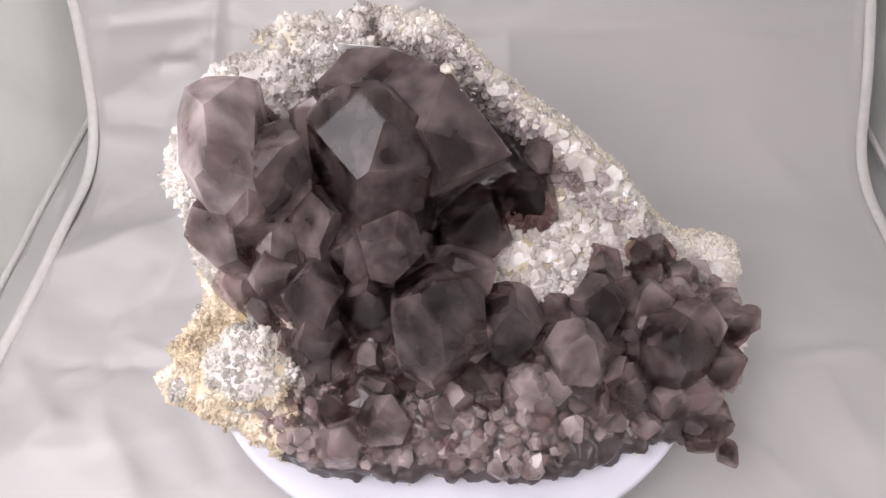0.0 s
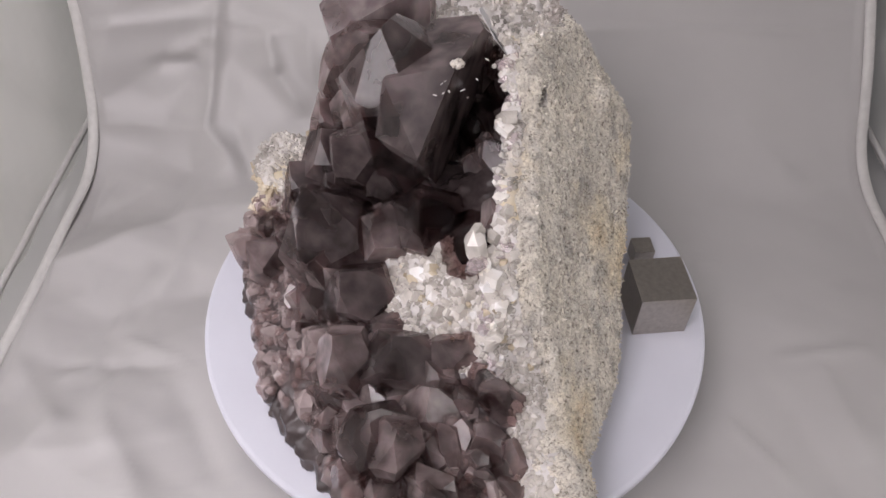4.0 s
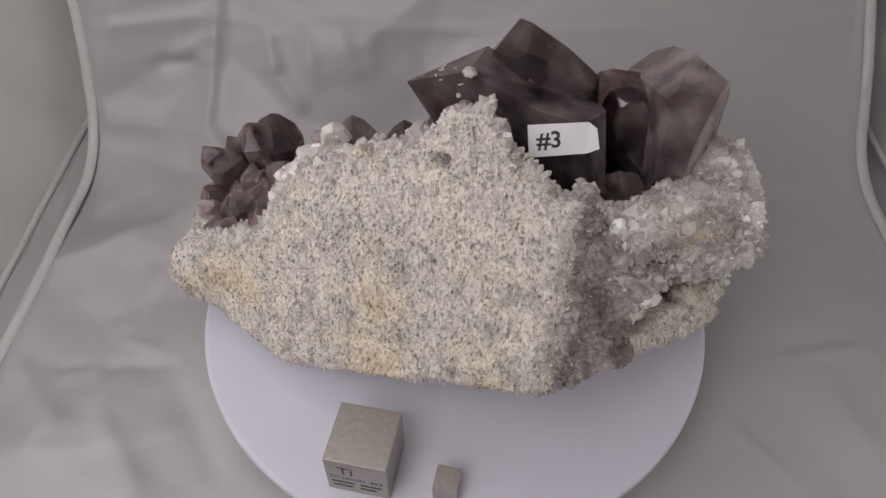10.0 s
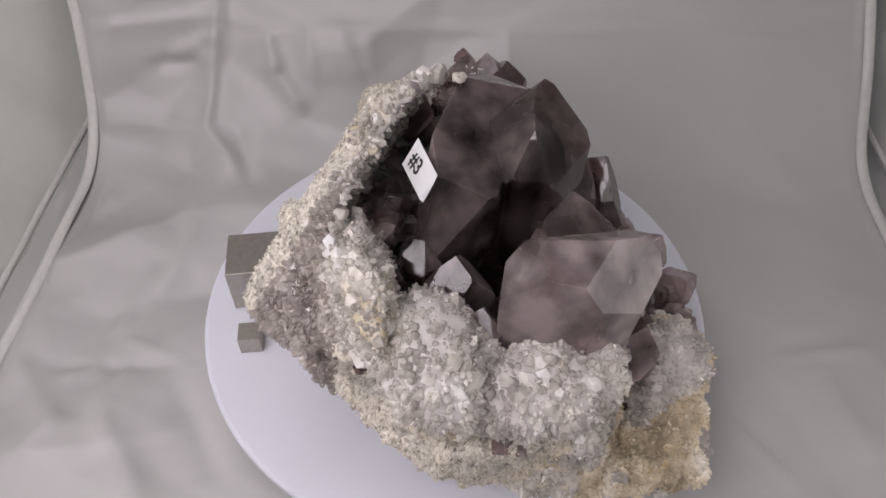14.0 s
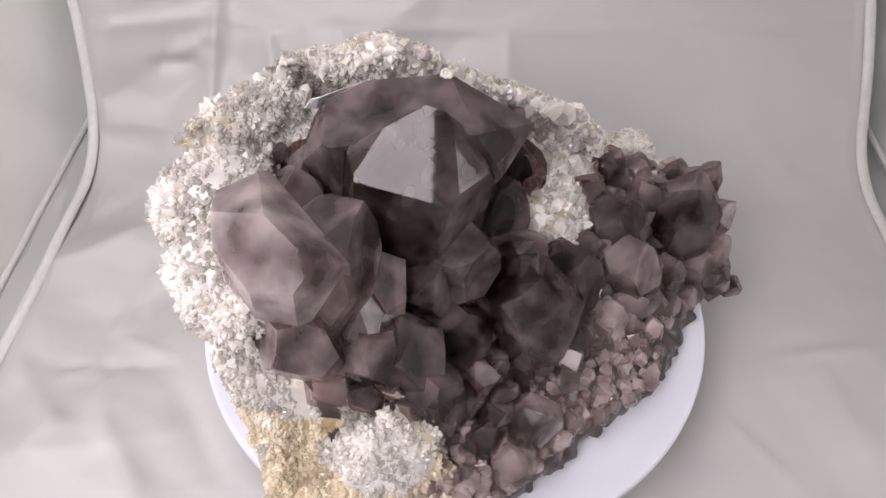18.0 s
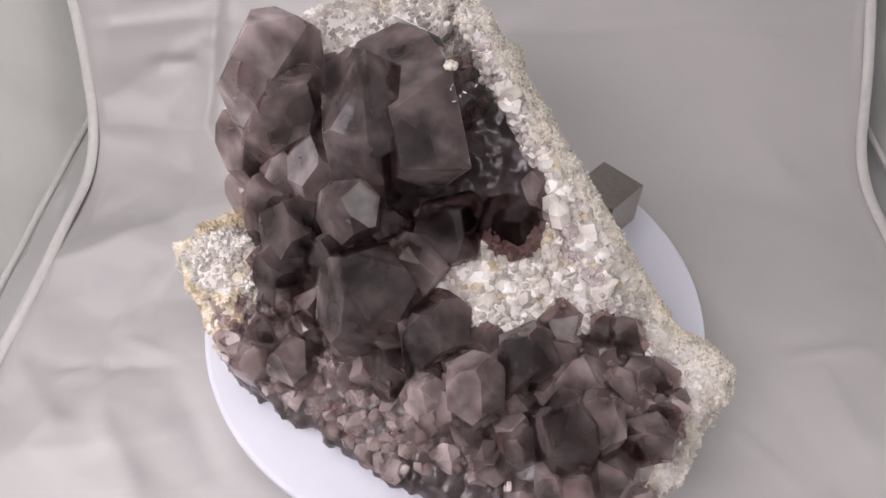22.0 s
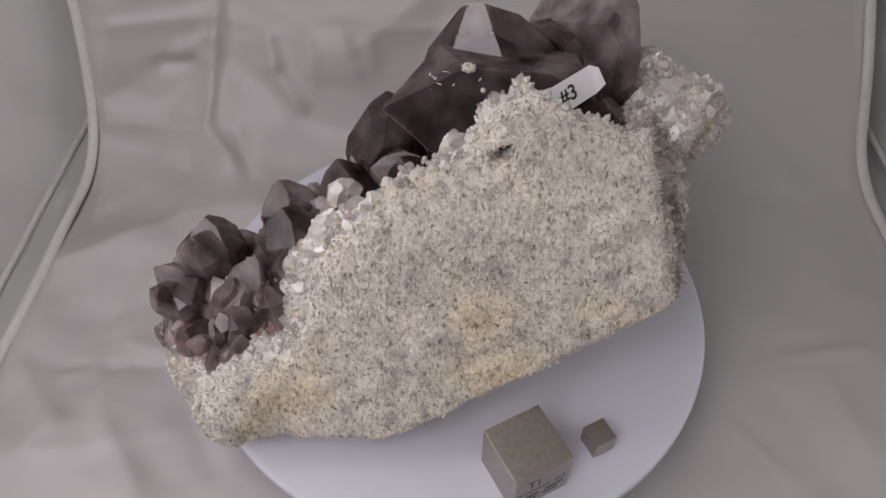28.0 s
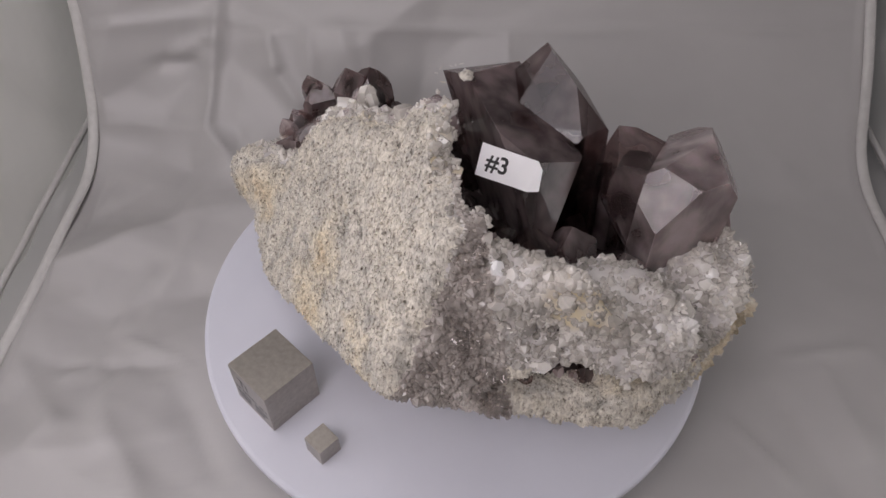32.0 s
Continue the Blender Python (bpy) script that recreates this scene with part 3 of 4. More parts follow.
def matrix_rock():
    v, q = surface_net(field, (-140, -112, -4), (140, 114, 152), 1.5)
    c = v[q].mean(1)
    n = normals_of(v, q)
    back = c @ np.array(NB) - 83.5
    depth = bed(c[:, 0], c[:, 1]) - c[:, 2]
    edge = -0.56 * c[:, 0] + 0.75 * c[:, 1] + 0.35 * c[:, 2]
    facing = n @ np.array(NB)
    under = c[:, 2] - 0.25 * c[:, 0] < 91
    rind = ((back > -5) & (facing > 0.3)) | (n[:, 2] < -0.5) | ((depth > 12) & (edge < 92) & (c[:, 0] > -96)) | ((edge > 92) & (c[:, 0] > -47) & (depth > 5)) | ((edge > 84) & under)
    shelf = ~rind & (-0.71 * c[:, 0] - 0.70 * c[:, 1] > 88) & ((c[:, 0] + 82) ** 2 + (c[:, 1] + 62) ** 2 > 300) & (c[:, 2] < 34)
    shelf &= wave(c[:, 0], c[:, 1], c[:, 2], 0.16, 11) + 0.006 * (c[:, 0] * -1 - 95) > 0.0
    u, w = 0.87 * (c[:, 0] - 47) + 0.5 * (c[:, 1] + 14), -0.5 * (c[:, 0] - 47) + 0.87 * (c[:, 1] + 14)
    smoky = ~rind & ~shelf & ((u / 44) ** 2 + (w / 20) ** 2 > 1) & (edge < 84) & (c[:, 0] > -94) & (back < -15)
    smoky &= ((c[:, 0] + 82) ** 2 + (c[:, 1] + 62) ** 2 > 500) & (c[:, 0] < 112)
    u, w = c[:, 0] * 0.76 + c[:, 1] * 0.65, -c[:, 0] * 0.65 + c[:, 1] * 0.76
    hollow = (((u + 38) / 60) ** 2 + ((w - 99) / 33) ** 2 < 1) & (np.abs(c[:, 2] - 66) < 8.5)
    # deep part of the gap also gets the near-black bed colour, darkening it
    grey = hollow & (n[:, 2] > -0.2) & (w < 86) & (u > -62)
    rind &= ~grey
    shelf &= ~grey
    smoky |= grey
    flank = (back < -6) & (c[:, 2] < 127 + 1.8 * (back + 7) + 5 * wave(c[:, 0], c[:, 1], c[:, 2], 0.3, 5)) & (c[:, 0] < -20) & (c[:, 1] > 30) & (edge > 76) & (c[:, 2] > 30) & ~smoky & ~shelf & (n[:, 2] > -0.6)
    rind &= ~flank
    white = ~rind & ~shelf & ~smoky & ~flank
    floor_of_gap = np.flatnonzero(hollow & (n[:, 2] > 0.3) & (w < 88))
    band = np.flatnonzero(white & (back > -24) & (back < -7) & (c[:, 0] > -8) & (c[:, 0] < 92) & (facing < -0.05))
    hole = np.flatnonzero(white & (((0.87 * (c[:, 0] - 47) + 0.5 * (c[:, 1] + 14)) / 42) ** 2 + ((-0.5 * (c[:, 0] - 47) + 0.87 * (c[:, 1] + 14)) / 19) ** 2 < 1) & (n[:, 2] > 0.1))
    cavity = np.flatnonzero(smoky & ~grey & (c[:, 0] > -78) & (c[:, 0] < -8) & (c[:, 1] > 8) & (c[:, 1] < 52) & (c[:, 2] > 64) & (n[:, 2] > 0.0))
    lip = np.flatnonzero(white & (edge > 76) & (n[:, 2] > 0.15) & (c[:, 2] > 60))
    pick = random.Random(21)
    for ids, count, r0, r1, mat, name in ((floor_of_gap, 30, 1.6, 3.8, MID, "quartz_point"), (floor_of_gap, 40, 1.4, 3.2, PALE, "pale_point"), (cavity, 34, 3.2, 6.5, MILKY, "quartz_point"), (cavity, 26, 2.4, 5.0, PALE, "pale_point"), (band, 190, 1.0, 2.5, LILAC, "lilac_point"), (band, 80, 1.2, 2.6, SUGAR, "white_point"), (lip, 90, 1.2, 2.6, SUGAR, "white_point"), (hole, 170, 1.4, 3.4, SUGAR, "white_point"), (hole, 40, 1.2, 2.6, STAINED, "stained_point")):
        for k in (pick.sample(list(ids), min(count, len(ids)))):
            r = pick.uniform(r0, r1)
            d = Vector(n[k]) + Vector((pick.gauss(0, .3), pick.gauss(0, .3), pick.gauss(0, .3) + 0.2))
            p = Vector(c[k]) + d.normalized() * r * 1.3
            if p.dot(NB) > 79:
                continue
            crystal(*p, *d, r, r * 3.4, (pick.uniform(-1, 1), pick.uniform(-1, 1), 0.3), mat, name=name)
    for name, mask, mat, label in (("rock_matrix", rind, RIND, "pale beige granular rock with a rough broken face"),
                                   ("crystal_base", smoky, BASE, "smoky quartz bed of the points, coloured near-black for the dark gaps"),
                                   ("druse_crust", white, DRUSE, "white sparkling quartz crust with ochre stains"),
                                   ("grey_crust", flank, FLANK, "grey violet granular quartz crust beside the rock face"),
                                   ("ochre_crust", shelf, OCHRE, "ochre stained quartz crust on a lower shelf")):
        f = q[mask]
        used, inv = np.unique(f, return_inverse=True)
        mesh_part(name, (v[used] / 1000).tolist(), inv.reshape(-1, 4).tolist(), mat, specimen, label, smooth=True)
    rng = np.random.RandomState(3)
    for mask, count, name, mat, label in ((white, 9500, "druse_point", SUGAR, "tiny sugary white quartz points"),
                                          (flank, 2600, "grey_grain", HAZY, "fine grey violet quartz grains"),
                                          (shelf, 4500, "ochre_point", STAINED, "tiny ochre stained quartz points")):
        ids = np.flatnonzero(mask)
        pick = rng.choice(ids, min(len(ids), count), replace=False)
        free = np.ones(len(pick), bool)
        for x, y, r in PLACED:
            free &= (c[pick, 0] - x) ** 2 + (c[pick, 1] - y) ** 2 > (0.35 * r) ** 2
        pick = pick[free]
        spikes(name, c[pick] + rng.uniform(-.8, .8, (len(pick), 3)), n[pick], rng.uniform(0.55, 1.35, len(pick)) * (1 + 0.7 * (rng.rand(len(pick)) < .10)), mat, label)
    ids = np.flatnonzero(rind & (n[:, 2] > -0.6))
    grains(c[rng.choice(ids, min(len(ids), 15000), replace=False)] + rng.uniform(-.7, .7, (min(len(ids), 15000), 3)))


def grains(spots):
    """Broken mineral flakes that roughen the rind, in one mesh."""
    rng = np.random.RandomState(5)
    k = len(spots)
    base = np.array([(1, 0, 0), (0, 1, 0), (-1, 0, 0), (0, -1, 0), (0, 0, 1), (0, 0, -1)], float)
    size = rng.uniform(0.35, 0.85, (k, 1)) * (1 + 0.8 * (rng.rand(k, 1) < 0.06))
    axes = rng.normal(size=(k, 3, 3))
    u = axes[:, 0] / np.linalg.norm(axes[:, 0], axis=1)[:, None]
    w = np.cross(u, axes[:, 1])
    w /= np.linalg.norm(w, axis=1)[:, None]
    t = np.cross(w, u)
    pts = (base[None, :, :1] * u[:, None] * 1.3 + base[None, :, 1:2] * t[:, None] * 0.9 + base[None, :, 2:] * w[:, None] * 0.55) * size[:, None]
    verts = ((spots[:, None] + pts).reshape(-1, 3) / 1000).tolist()
    tri = np.array([(0, 1, 4), (1, 2, 4), (2, 3, 4), (3, 0, 4), (1, 0, 5), (2, 1, 5), (3, 2, 5), (0, 3, 5)])
    faces = (tri[None] + 6 * np.arange(k)[:, None, None]).reshape(-1, 3).tolist()
    mesh_part("rind_grain", verts, faces, RIND, specimen, "coarse pale mineral grains of a broken rock face", "stuff")


def point_bm(radius, length, rng, uneven=0.18, grown=None, tips=None):
    """A quartz point along z, apex at the origin: six prism faces and six tip faces, unevenly grown. Millimetres."""
    bm = bmesh.new()
    bmesh.ops.create_cube(bm, size=2)
    bmesh.ops.scale(bm, vec=(radius * 2 if not grown else 60, radius * 2 if not grown else 60, length), verts=bm.verts)
    planes = []
    for k in range(6):
        a = math.radians(60 * k)
        out = Vector((math.cos(a), math.sin(a), 0))
        planes.append((out * radius * (grown[k] if grown else 1 + rng.uniform(-uneven, uneven) + (0.28 if k == 0 and uneven else 0)), out))
        n = Vector((math.cos(a) * 0.786, math.sin(a) * 0.786, 0.618))
        shift = 0.0 if k == 0 else rng.uniform(0.0, 0.09) if k % 2 == 0 else rng.uniform(0.12, 0.7)
        planes.append((n * (tips[k] if tips else shift * radius * 0.5), n))
    return cut_solid(bm, planes, rng)


def cut_solid(bm, planes, rng):
    """Cut a block by planes (point, outward normal); each face keeps a shade of its own."""
    for co, n in planes:
        g = bm.verts[:] + bm.edges[:] + bm.faces[:]
        r = bmesh.ops.bisect_plane(bm, geom=g, plane_co=co, plane_no=n, clear_outer=True)
        e = [x for x in r["geom_cut"] if isinstance(x, bmesh.types.BMEdge)]
        if e:
            bmesh.ops.contextual_create(bm, geom=e)
    pts = []
    for v in bm.verts:
        if all((v.co - p).length > 0.02 for p in pts):
            pts.append(v.co.copy())
    bm.free()
    bm = bmesh.new()
    for p in pts:
        bm.verts.new(p)
    bmesh.ops.convex_hull(bm, input=bm.verts[:])
    bmesh.ops.dissolve_limit(bm, angle_limit=0.02, verts=bm.verts[:], edges=bm.edges[:])
    bmesh.ops.recalc_face_normals(bm, faces=bm.faces[:])
    layer = bm.faces.layers.float.new("facet")
    planes = []
    mid = sum((v.co for v in bm.verts), Vector()) / len(bm.verts)
    for f in bm.faces:
        f[layer] = rng.random()
        planes.append((f.normal.copy(), f.normal.dot(f.verts[0].co - mid)))
    size = max(v.co.length for v in bm.verts)
    # rounded inner body, added to imitate the crystal's depth
    core = bmesh.ops.create_icosphere(bm, subdivisions=3 if size > 25 else 2, radius=1.0)["verts"]
    for v in core:
        u = v.co.normalized()
        v.co = mid + u * 0.74 * sum(max(0.0, n.dot(u) / d) ** 7 for n, d in planes) ** (-1 / 7)
        for f in v.link_faces:
            f.material_index, f.smooth = 1, True
    return bm


RNG = random.Random(4)


PLACED = []


def crystal(x, y, z, dx, dy, dz, radius, length, face=(0, -1, 0.3), mat=None, name="quartz_point", grown=None, tips=None):
    """One crystal by its apex (mm), axis, radius and length (mm); one tip face turns towards face."""
    bm = point_bm(radius, length, RNG, uneven=0.22, grown=grown, tips=tips)
    axis = Vector((dx, dy, dz)).normalized()
    side = Vector(face)
    side = (side - axis * side.dot(axis)).normalized()
    m = Matrix((side, axis.cross(side), axis)).transposed().to_4x4()
    bm.transform(Matrix.Scale(0.001, 4))
    PLACED.append((x - dx * radius, y - dy * radius, radius))
    ob = part(name, bm, mat or SMOKY, specimen)
    ob.data.materials.append(CORES.get((mat or SMOKY).name, mat))
    ob.matrix_local = Matrix.Translation((x / 1000, y / 1000, z / 1000)) @ m
    if radius >= 10 and not grown:
        for _ in range(3):
            a = RNG.uniform(0, 2 * math.pi)
            out = side * math.cos(a) + axis.cross(side) * math.sin(a)
            r2 = radius * RNG.uniform(0.35, 0.6)
            p = Vector((x, y, z)) + out * radius * RNG.uniform(0.45, 0.75) - axis * radius * RNG.uniform(0.75, 1.5)
            if p.y < 45 and p.dot(NB) < 76:
                crystal(*p, *(axis + out * 0.06), r2, r2 * 3.5, face, mat)
    return ob


# the large points
crystal(-27, -19.5, 140, 0.083, -0.13, 0.988, 1.0, 85, (-0.559, -0.577, 0.596), grown=(18.5, 21.5, 24.0, 16.0, 21.0, 26.0), tips=(0.45, 5.4, 4.0, 1.2, 2.5, 7.5))


def block_crystal(centre, faces, mat):
    """A crystal whose faces grew unevenly: each face by its outward normal and a point on it, millimetres."""
    bm = bmesh.new()
    bmesh.ops.create_cube(bm, size=160)
    c = Vector(centre)
    bm = cut_solid(bm, [(Vector(p) - c, Vector(n).normalized()) for n, p in faces], RNG)
    bm.transform(Matrix.Scale(0.001, 4))
    ob = part("quartz_point", bm, mat, specimen)
    ob.data.materials.append(CORES[mat.name])
    ob.matrix_local = Matrix.Translation(c / 1000)


# the broad crystal behind the tallest one
block_crystal((-20, -2, 105), [
    ((0.40, -0.344, 0.847), (-12, -26, 126.5)),
    ((-0.252, -0.165, 0.954), (-12, -26, 126.5)),
    ((0.052, 0.829, 0.556), (-24.5, 28.0, 117.0)),
    ((0.273, -0.882, 0.384), (20, -22, 112.5)),
    ((0.42, -0.72, -0.55), (20, -22, 112.5)),
    ((-0.80, 0.45, 0.40), (-49, 17, 122.5)),
    ((-0.97, -0.20, -0.15), (-53.5, 5.6, 121)),
    ((-0.60, -0.79, 0.0), (-53.5, 5.6, 121)),
    ((0.62, 0.77, -0.13), (20, -22, 112.5)),
    ((0.0, 0.0, -1.0), (0, 0, 72))], SMOKY)
PLACED.append((-20, -2, 26))
# the stout grey one by the druse rim
block_crystal((-90, -8, 100), [
    ((-0.725, -0.425, 0.54), (-101.5, -2.5, 125.7)),
    ((-0.10, 0.15, 0.98), (-90, -17, 129.3)),
    ((0.63, -0.20, 0.75), (-90, -17, 129.3)),
    ((-0.10, -0.78, 0.62), (-89, -30, 123.5)),
    ((0.05, 0.75, 0.66), (-88, 13, 116.5)),
    ((-0.97, -0.10, -0.04), (-104, -17, 111)),
    ((-0.80, 0.60, 0.02), (-101.5, -2.5, 125.7)),
    ((0.50, 0.86, 0.0), (-84, 16, 110)),
    ((0.97, 0.10, 0.0), (-74, -20, 100)),
    ((0.0, -1.0, -0.15), (-88, -33, 95)),
    ((-0.75, -0.65, -0.10), (-101, -25, 100)),
    ((0.0, 0.0, -1.0), (0, 0, 62))], MILKY)
PLACED.append((-90, -8, 17))
crystal(-56.7, -21, 117.7, 0.60, -0.15, 0.78, 16.0, 62, (0.30, -1.00, 0.00), MID)
crystal(-100, -31, 92, -0.35, -0.25, 0.90, 11.0, 50, (0.00, -1.00, 0.30), MID)
crystal(-68, -31, 86, 0.00, -0.10, 1.00, 10.0, 45, (0.40, -1.00, 0.00), MID)
crystal(-56, -25, 96, 0.05, -0.10, 1.00, 10.0, 50, (0.00, -1.00, 0.30), MID)
crystal(-36, -38, 88, -0.10, -0.50, 0.85, 14.0, 50, (0.00, -1.00, 0.30))
crystal(-22, -47, 95, 0.15, -0.60, 0.78, 13.0, 55, (0.00, -1.00, 0.30))
crystal(-74, -44, 77, -0.20, -0.30, 0.93, 11.0, 45, (0.00, -1.00, 0.30), MID)
crystal(-56, -47, 74, 0.00, -0.20, 0.97, 13.0, 45, (0.00, -1.00, 0.30))
crystal(-11, -63, 83, -0.10, -0.30, 0.95, 18.0, 60, (-0.50, -1.00, 0.00))
crystal(16, -40, 67, 0.75, -0.35, 0.55, 13.0, 50, (0.00, -1.00, 0.30), MID)
crystal(-34, -50, 66, 0.00, -0.40, 0.90, 13.0, 45, (0.00, -1.00, 0.30))
crystal(24, -56, 66, 0.10, -0.35, 0.93, 13.0, 45, (0.00, -1.00, 0.30))
crystal(60, -44, 67, 0.05, -0.10, 1.00, 13.0, 50, (0.00, -1.00, 0.30))
crystal(50, -65, 62, 0.05, -0.30, 0.93, 11.5, 45, (0.00, -1.00, 0.30), MID)
crystal(-58, -64, 56, -0.20, -0.40, 0.90, 12.0, 40, (0.00, -1.00, 0.30))
crystal(-42, -66, 46, 0.20, -0.40, 0.90, 8.0, 30, (0.00, -1.00, 0.30), MID)
crystal(88, -60, 67, 0.00, -0.05, 1.00, 12.0, 60, (0.40, -1.00, 0.00))
crystal(97, -52, 68, 0.15, 0.05, 1.00, 10.0, 55, (0.00, -1.00, 0.30), MID)
crystal(80, -36, 58, -0.10, 0.00, 1.00, 11.0, 45, (0.00, -1.00, 0.30), MID)
crystal(115, -49, 55, 0.35, -0.25, 0.90, 8.5, 36, (0.00, -1.00, 0.30), MID)
crystal(101, -74, 41, 0.20, -0.40, 0.90, 8.0, 32, (0.20, -1.00, 0.00), PALE)
crystal(72, -70, 40, 0.00, -0.40, 0.90, 8.0, 30, (0.00, -1.00, 0.30), MID)
crystal(90, -74, 36, 0.10, -0.40, 0.90, 8.0, 30, (0.00, -1.00, 0.30), MID)
crystal(118, -30, 48, 0.30, 0.10, 1.00, 8.0, 36, (0.00, -1.00, 0.30), MID)
crystal(121, -48, 57, 0.45, -0.10, 0.90, 6.5, 30, (1.00, 0.00, 0.30), MID)
crystal(114, -66, 48, 0.50, -0.40, 0.75, 8.0, 32, (1.00, -0.50, 0.30), MID)
crystal(121, -24, 44, 0.60, 0.10, 0.80, 5.0, 22, (1.00, 0.00, 0.30), PALE)
crystal(122, -38, 40, 0.80, -0.10, 0.60, 6.0, 24, (1.00, 0.20, 0.30), PALE)
crystal(14, -20, 86, 0.30, -0.30, 0.90, 14.0, 50, (0.00, -1.00, 0.30))
crystal(36, -12, 84, 0.30, -0.50, 0.80, 13.0, 50, (0.00, -1.00, 0.30))
crystal(10, -64, 61, 0.30, -0.45, 0.85, 9.0, 36, (1.00, -1.00, 0.30), MID)
crystal(33, 2, 99, -0.20, -0.40, 0.90, 6.0, 24, (0.00, -1.00, 0.30), MID)
crystal(40, 4, 92, -0.10, -0.50, 0.85, 7.0, 28, (0.00, -1.00, 0.00), PALE)
crystal(52, 3, 86, -0.10, -0.50, 0.85, 7.0, 28, (0.00, -1.00, 0.00), PALE)
crystal(-80, 20, 100, 0.20, -0.10, 1.00, 9.0, 36, (0.00, -1.00, 0.30), MID)
crystal(-60, 22, 104, 0.20, -0.10, 1.00, 10.0, 40, (0.00, -1.00, 0.30), MID)
crystal(-48, 30, 106, 0.20, -0.20, 1.00, 9.0, 40, (1.00, 0.30, 0.00), MID)
crystal(-84, -30, 74, -0.10, -0.30, 0.95, 9.0, 36, (0.00, -1.00, 0.30), MID)
crystal(-94, -42, 66, -0.30, -0.40, 0.85, 9.0, 36, (0.00, -1.00, 0.00), PALE)
crystal(-46, -101, 29, -0.20, -0.75, 0.60, 8.0, 30, (0.00, -1.00, 0.00), PALE)
crystal(-28, -91, 41, -0.10, -0.50, 0.85, 9.0, 32, (0.00, -1.00, 0.30), MID)
crystal(31, -73, 43, 0.00, -0.40, 0.90, 8.0, 30, (0.00, -1.00, 0.00), PALE)
crystal(8, -72, 46, -0.10, -0.40, 0.90, 9.0, 32, (0.00, -1.00, 0.30), MID)
# small points along the lower edge


def scatter(count, x0, x1, y0, y1, rmin, rmax, mat, lift, keep):
    made = 0
    for _ in range(count * 12):
        x, y, r = RNG.uniform(x0, x1), RNG.uniform(y0, y1), RNG.uniform(rmin, rmax)
        if made >= count or not keep(x, y) or x * NB[0] + y * NB[1] + bed(x, y) * NB[2] > 65:
            continue
        if any((x - a) ** 2 + (y - b) ** 2 < (0.54 * (r + c)) ** 2 for a, b, c in PLACED):
            continue
        made += 1
        z = float(bed(x, y)) + r * lift + RNG.uniform(-1, 2)
        crystal(x, y, z, RNG.gauss(0.1 * (x > 90), .36), -0.4 + RNG.gauss(0, .36), 0.9, r, r * 3.2,
                (RNG.uniform(-1, 1), RNG.uniform(-1, 1), 0.2), mat)


def outside_cavity(x, y):
    u, v = 0.87 * (x - 47) + 0.5 * (y + 14), -0.5 * (x - 47) + 0.87 * (y + 14)
    return (u / 44) ** 2 + (v / 19) ** 2 > 1 and -0.71 * x - 0.70 * y < 90 and x * NB[0] + y * NB[1] + bed(x, y) * NB[2] < 65 and x < 119


def lower_edge(x, y):
    return y < -66 - 0.1 * abs(x) and -0.71 * x - 0.70 * y < 110 and 0.3 * x - 0.95 * y < (100 if x < 45 else 94) and 0.8 * x - 0.6 * y < 117


scatter(120, -88, 116, -78, 0, 5, 9, MID, 1.6, lambda x, y: outside_cavity(x, y) and y < -10)
scatter(90, 79, 126, -60, -2, 3.5, 6, PALE, 1.4, outside_cavity)
scatter(60, -90, -35, -5, 42, 3.5, 7.5, SMOKY, 1.5, outside_cavity)
scatter(420, -104, 106, -96, -58, 2.4, 4.7, PALE, 1.3, lambda x, y: lower_edge(x, y))

scatter(170, -88, 118, -80, 0, 3.0, 5.5, MID, 1.8, lambda x, y: outside_cavity(x, y) and y < -22)
scatter(60, 84, 124, -64, -10, 3.0, 5.0, PALE, 2.0, outside_cavity)

matrix_rock()

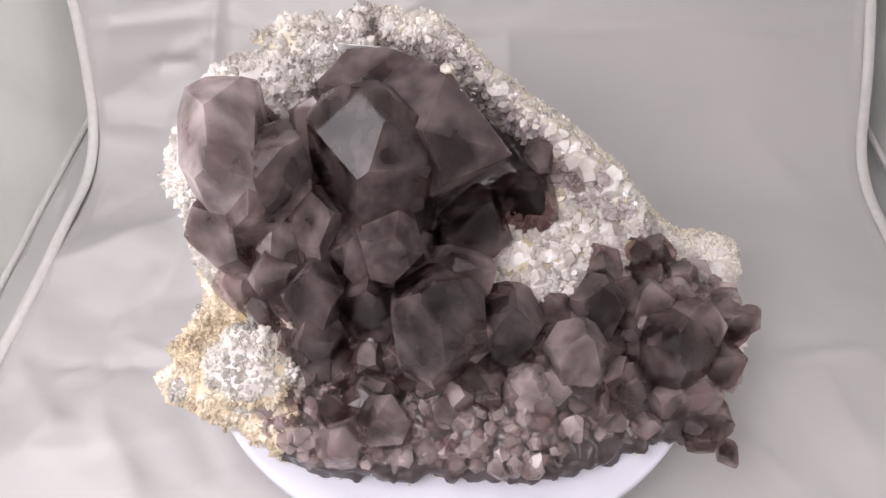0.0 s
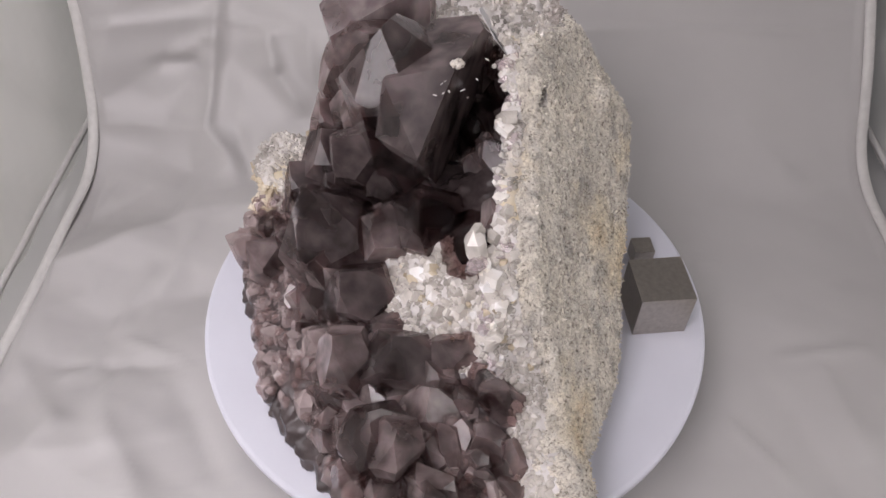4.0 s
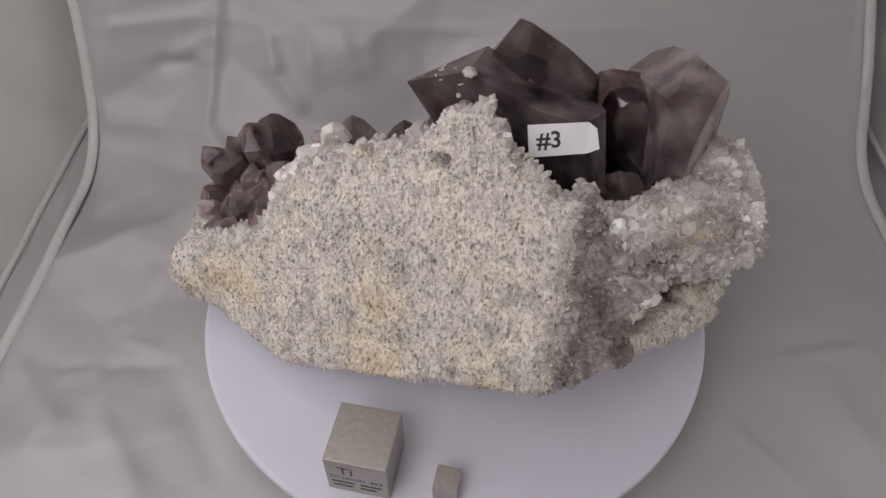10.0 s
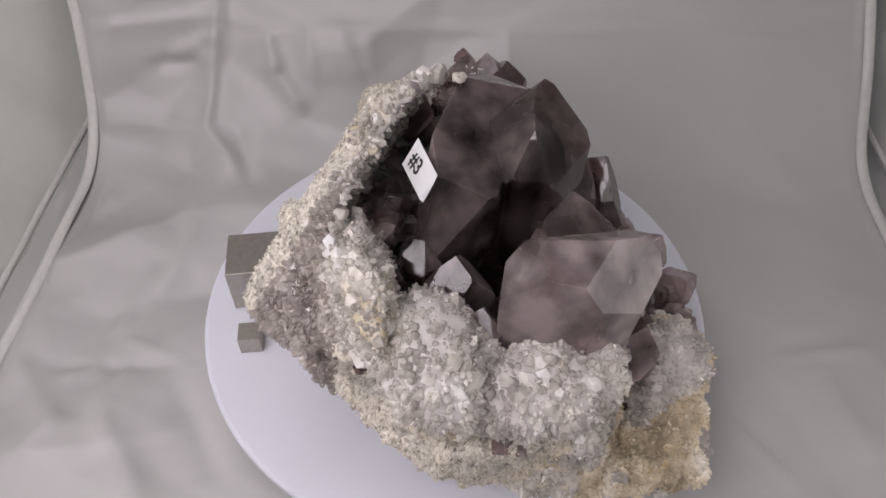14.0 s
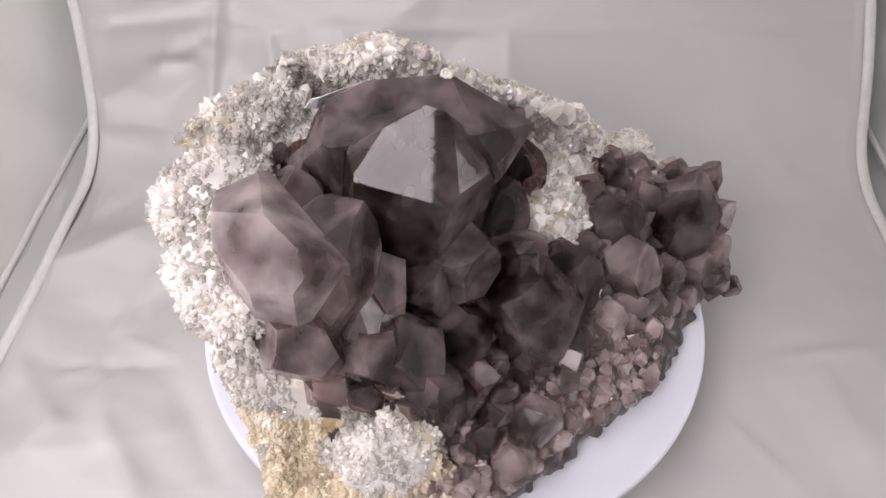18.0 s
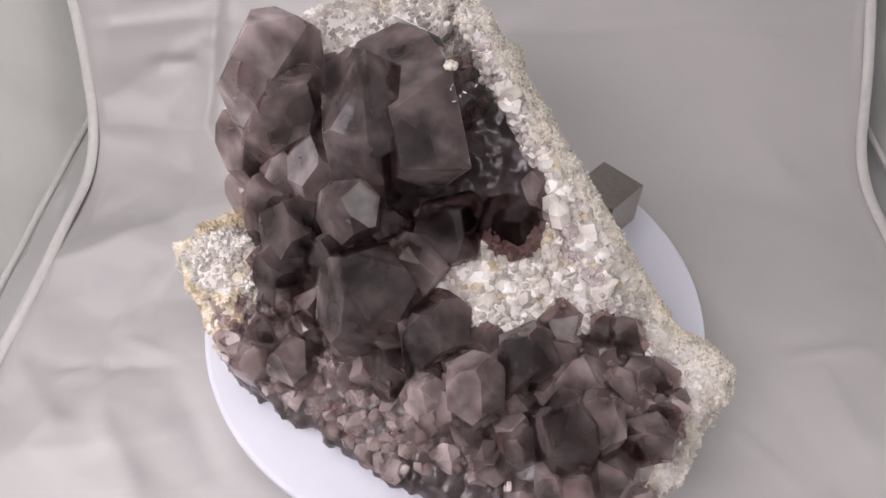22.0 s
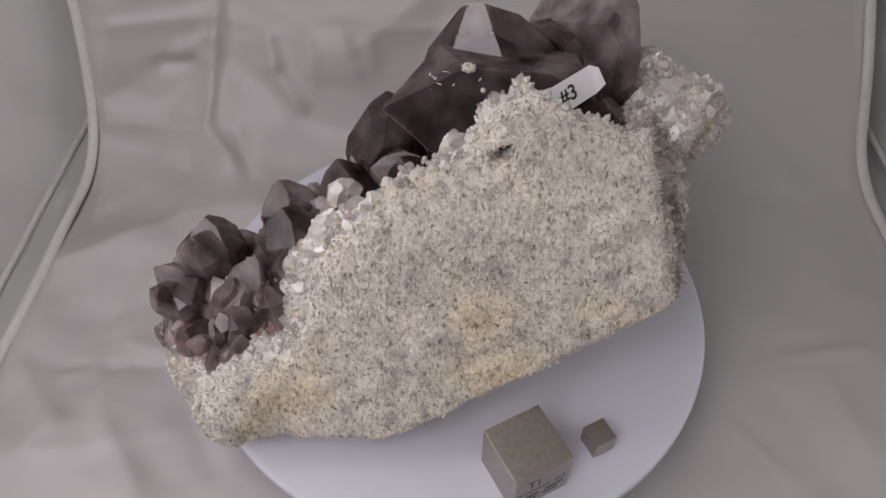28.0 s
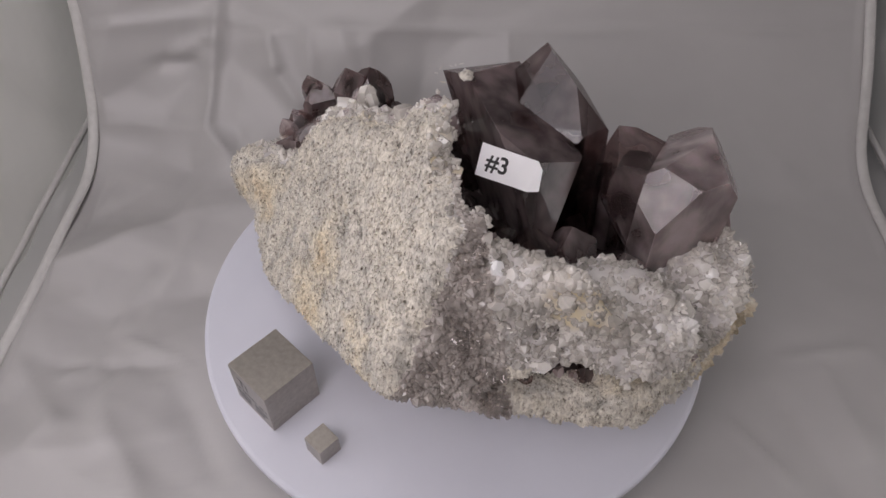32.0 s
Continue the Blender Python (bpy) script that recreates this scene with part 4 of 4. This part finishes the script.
# ---- number card tucked among the crystals, and a loose chip ----
def number_card():
    card = tagged(new("number_card"), "small white paper card printed #3, tucked behind crystals", "label card")
    ex = Vector((-0.996, 0.003, 0.089)).normalized()
    ey = Vector((0.072, -0.559, 0.826))
    ey = (ey - ex * ey.dot(ex)).normalized()
    ez = ex.cross(ey)
    base = Matrix.Translation(Vector((-24.5, 29.4, 117.4)) / 1000) @ Matrix((ex, ey, ez)).transposed().to_4x4()
    w, h = 0.0203, 0.0114
    for name, pts, tilt in (("card", [(0, 0), (w, 0), (w + 0.001, h - 0.0005), (0, h)], 0.0),
                            ("folded_corner", [(w, 0), (w + 0.0042, 0.0015), (w + 0.0036, h * 0.75), (w + 0.001, h - 0.0005)], 0.0012)):
        bm = bmesh.new()
        top = [bm.verts.new((x, y, 0.0002 + (tilt if x > w + 0.002 else 0))) for x, y in pts]
        low = [bm.verts.new((x, y, (tilt if x > w + 0.002 else 0))) for x, y in pts]
        bm.faces.new(top)
        bm.faces.new(low[::-1])
        for i in range(4):
            j = (i + 1) % 4
            bm.faces.new((low[i], low[j], top[j], top[i]))
        bmesh.ops.recalc_face_normals(bm, faces=bm.faces[:])
        part(name, bm, PAPER, card)
    text_mesh("#3", 0.0080, INK, card, Matrix.Translation((0.0030, 0.0030, 0.00028)), bold=0.02)
    spun(card, base)


number_card()


def chip(x, y, z, r):
    bm = bmesh.new()
    bmesh.ops.create_icosphere(bm, subdivisions=3, radius=r)
    for v in bm.verts:
        v.co *= 1 + 0.35 * noise.noise(v.co * 900)
        v.co.z *= 0.6
    ob = part("rock_chip", bm, RIND, None, smooth=True)
    tagged(ob, "small white rock chip lying on a dark crystal", "stone chip")
    spun(ob, pose(x / 1000, y / 1000, z / 1000))


chip(-4, 1, 133.3, 0.0026)


def flakes():
    """Small bruises and splinters on the broad crystal's upper face."""
    rng = random.Random(9)
    for k in range(12):
        x, y = -4 + rng.gauss(6, 7), 1 + rng.gauss(-6, 5)
        z = 132.6 - (0.09 * (x + 4) - 0.29 * (y - 1)) / 0.95
        bm = bmesh.new()
        bmesh.ops.create_icosphere(bm, subdivisions=1, radius=rng.uniform(0.18, 0.42))
        a, long = rng.uniform(0, 3.1), rng.uniform(1.0, 4.0)
        for v in bm.verts:
            v.co = Vector((v.co.x * long, v.co.y * 0.8, v.co.z * 0.5)) * (1 + rng.uniform(-0.25, 0.25))
        bm.transform(Matrix.Scale(0.001, 4) @ Matrix.Translation((x, y, z)) @ Matrix.Rotation(a, 4, "Z"))
        part("splinter", bm, DRUSE, specimen)


flakes()


def motions():
    for ob, m0 in MOVING:
        rows = []
        for i in range(65):
            t = i * 0.5
            rows.append((t, Matrix.Rotation(radians(-SPIN * t), 4, "Z") @ m0))
        walk(ob, rows)


motions()
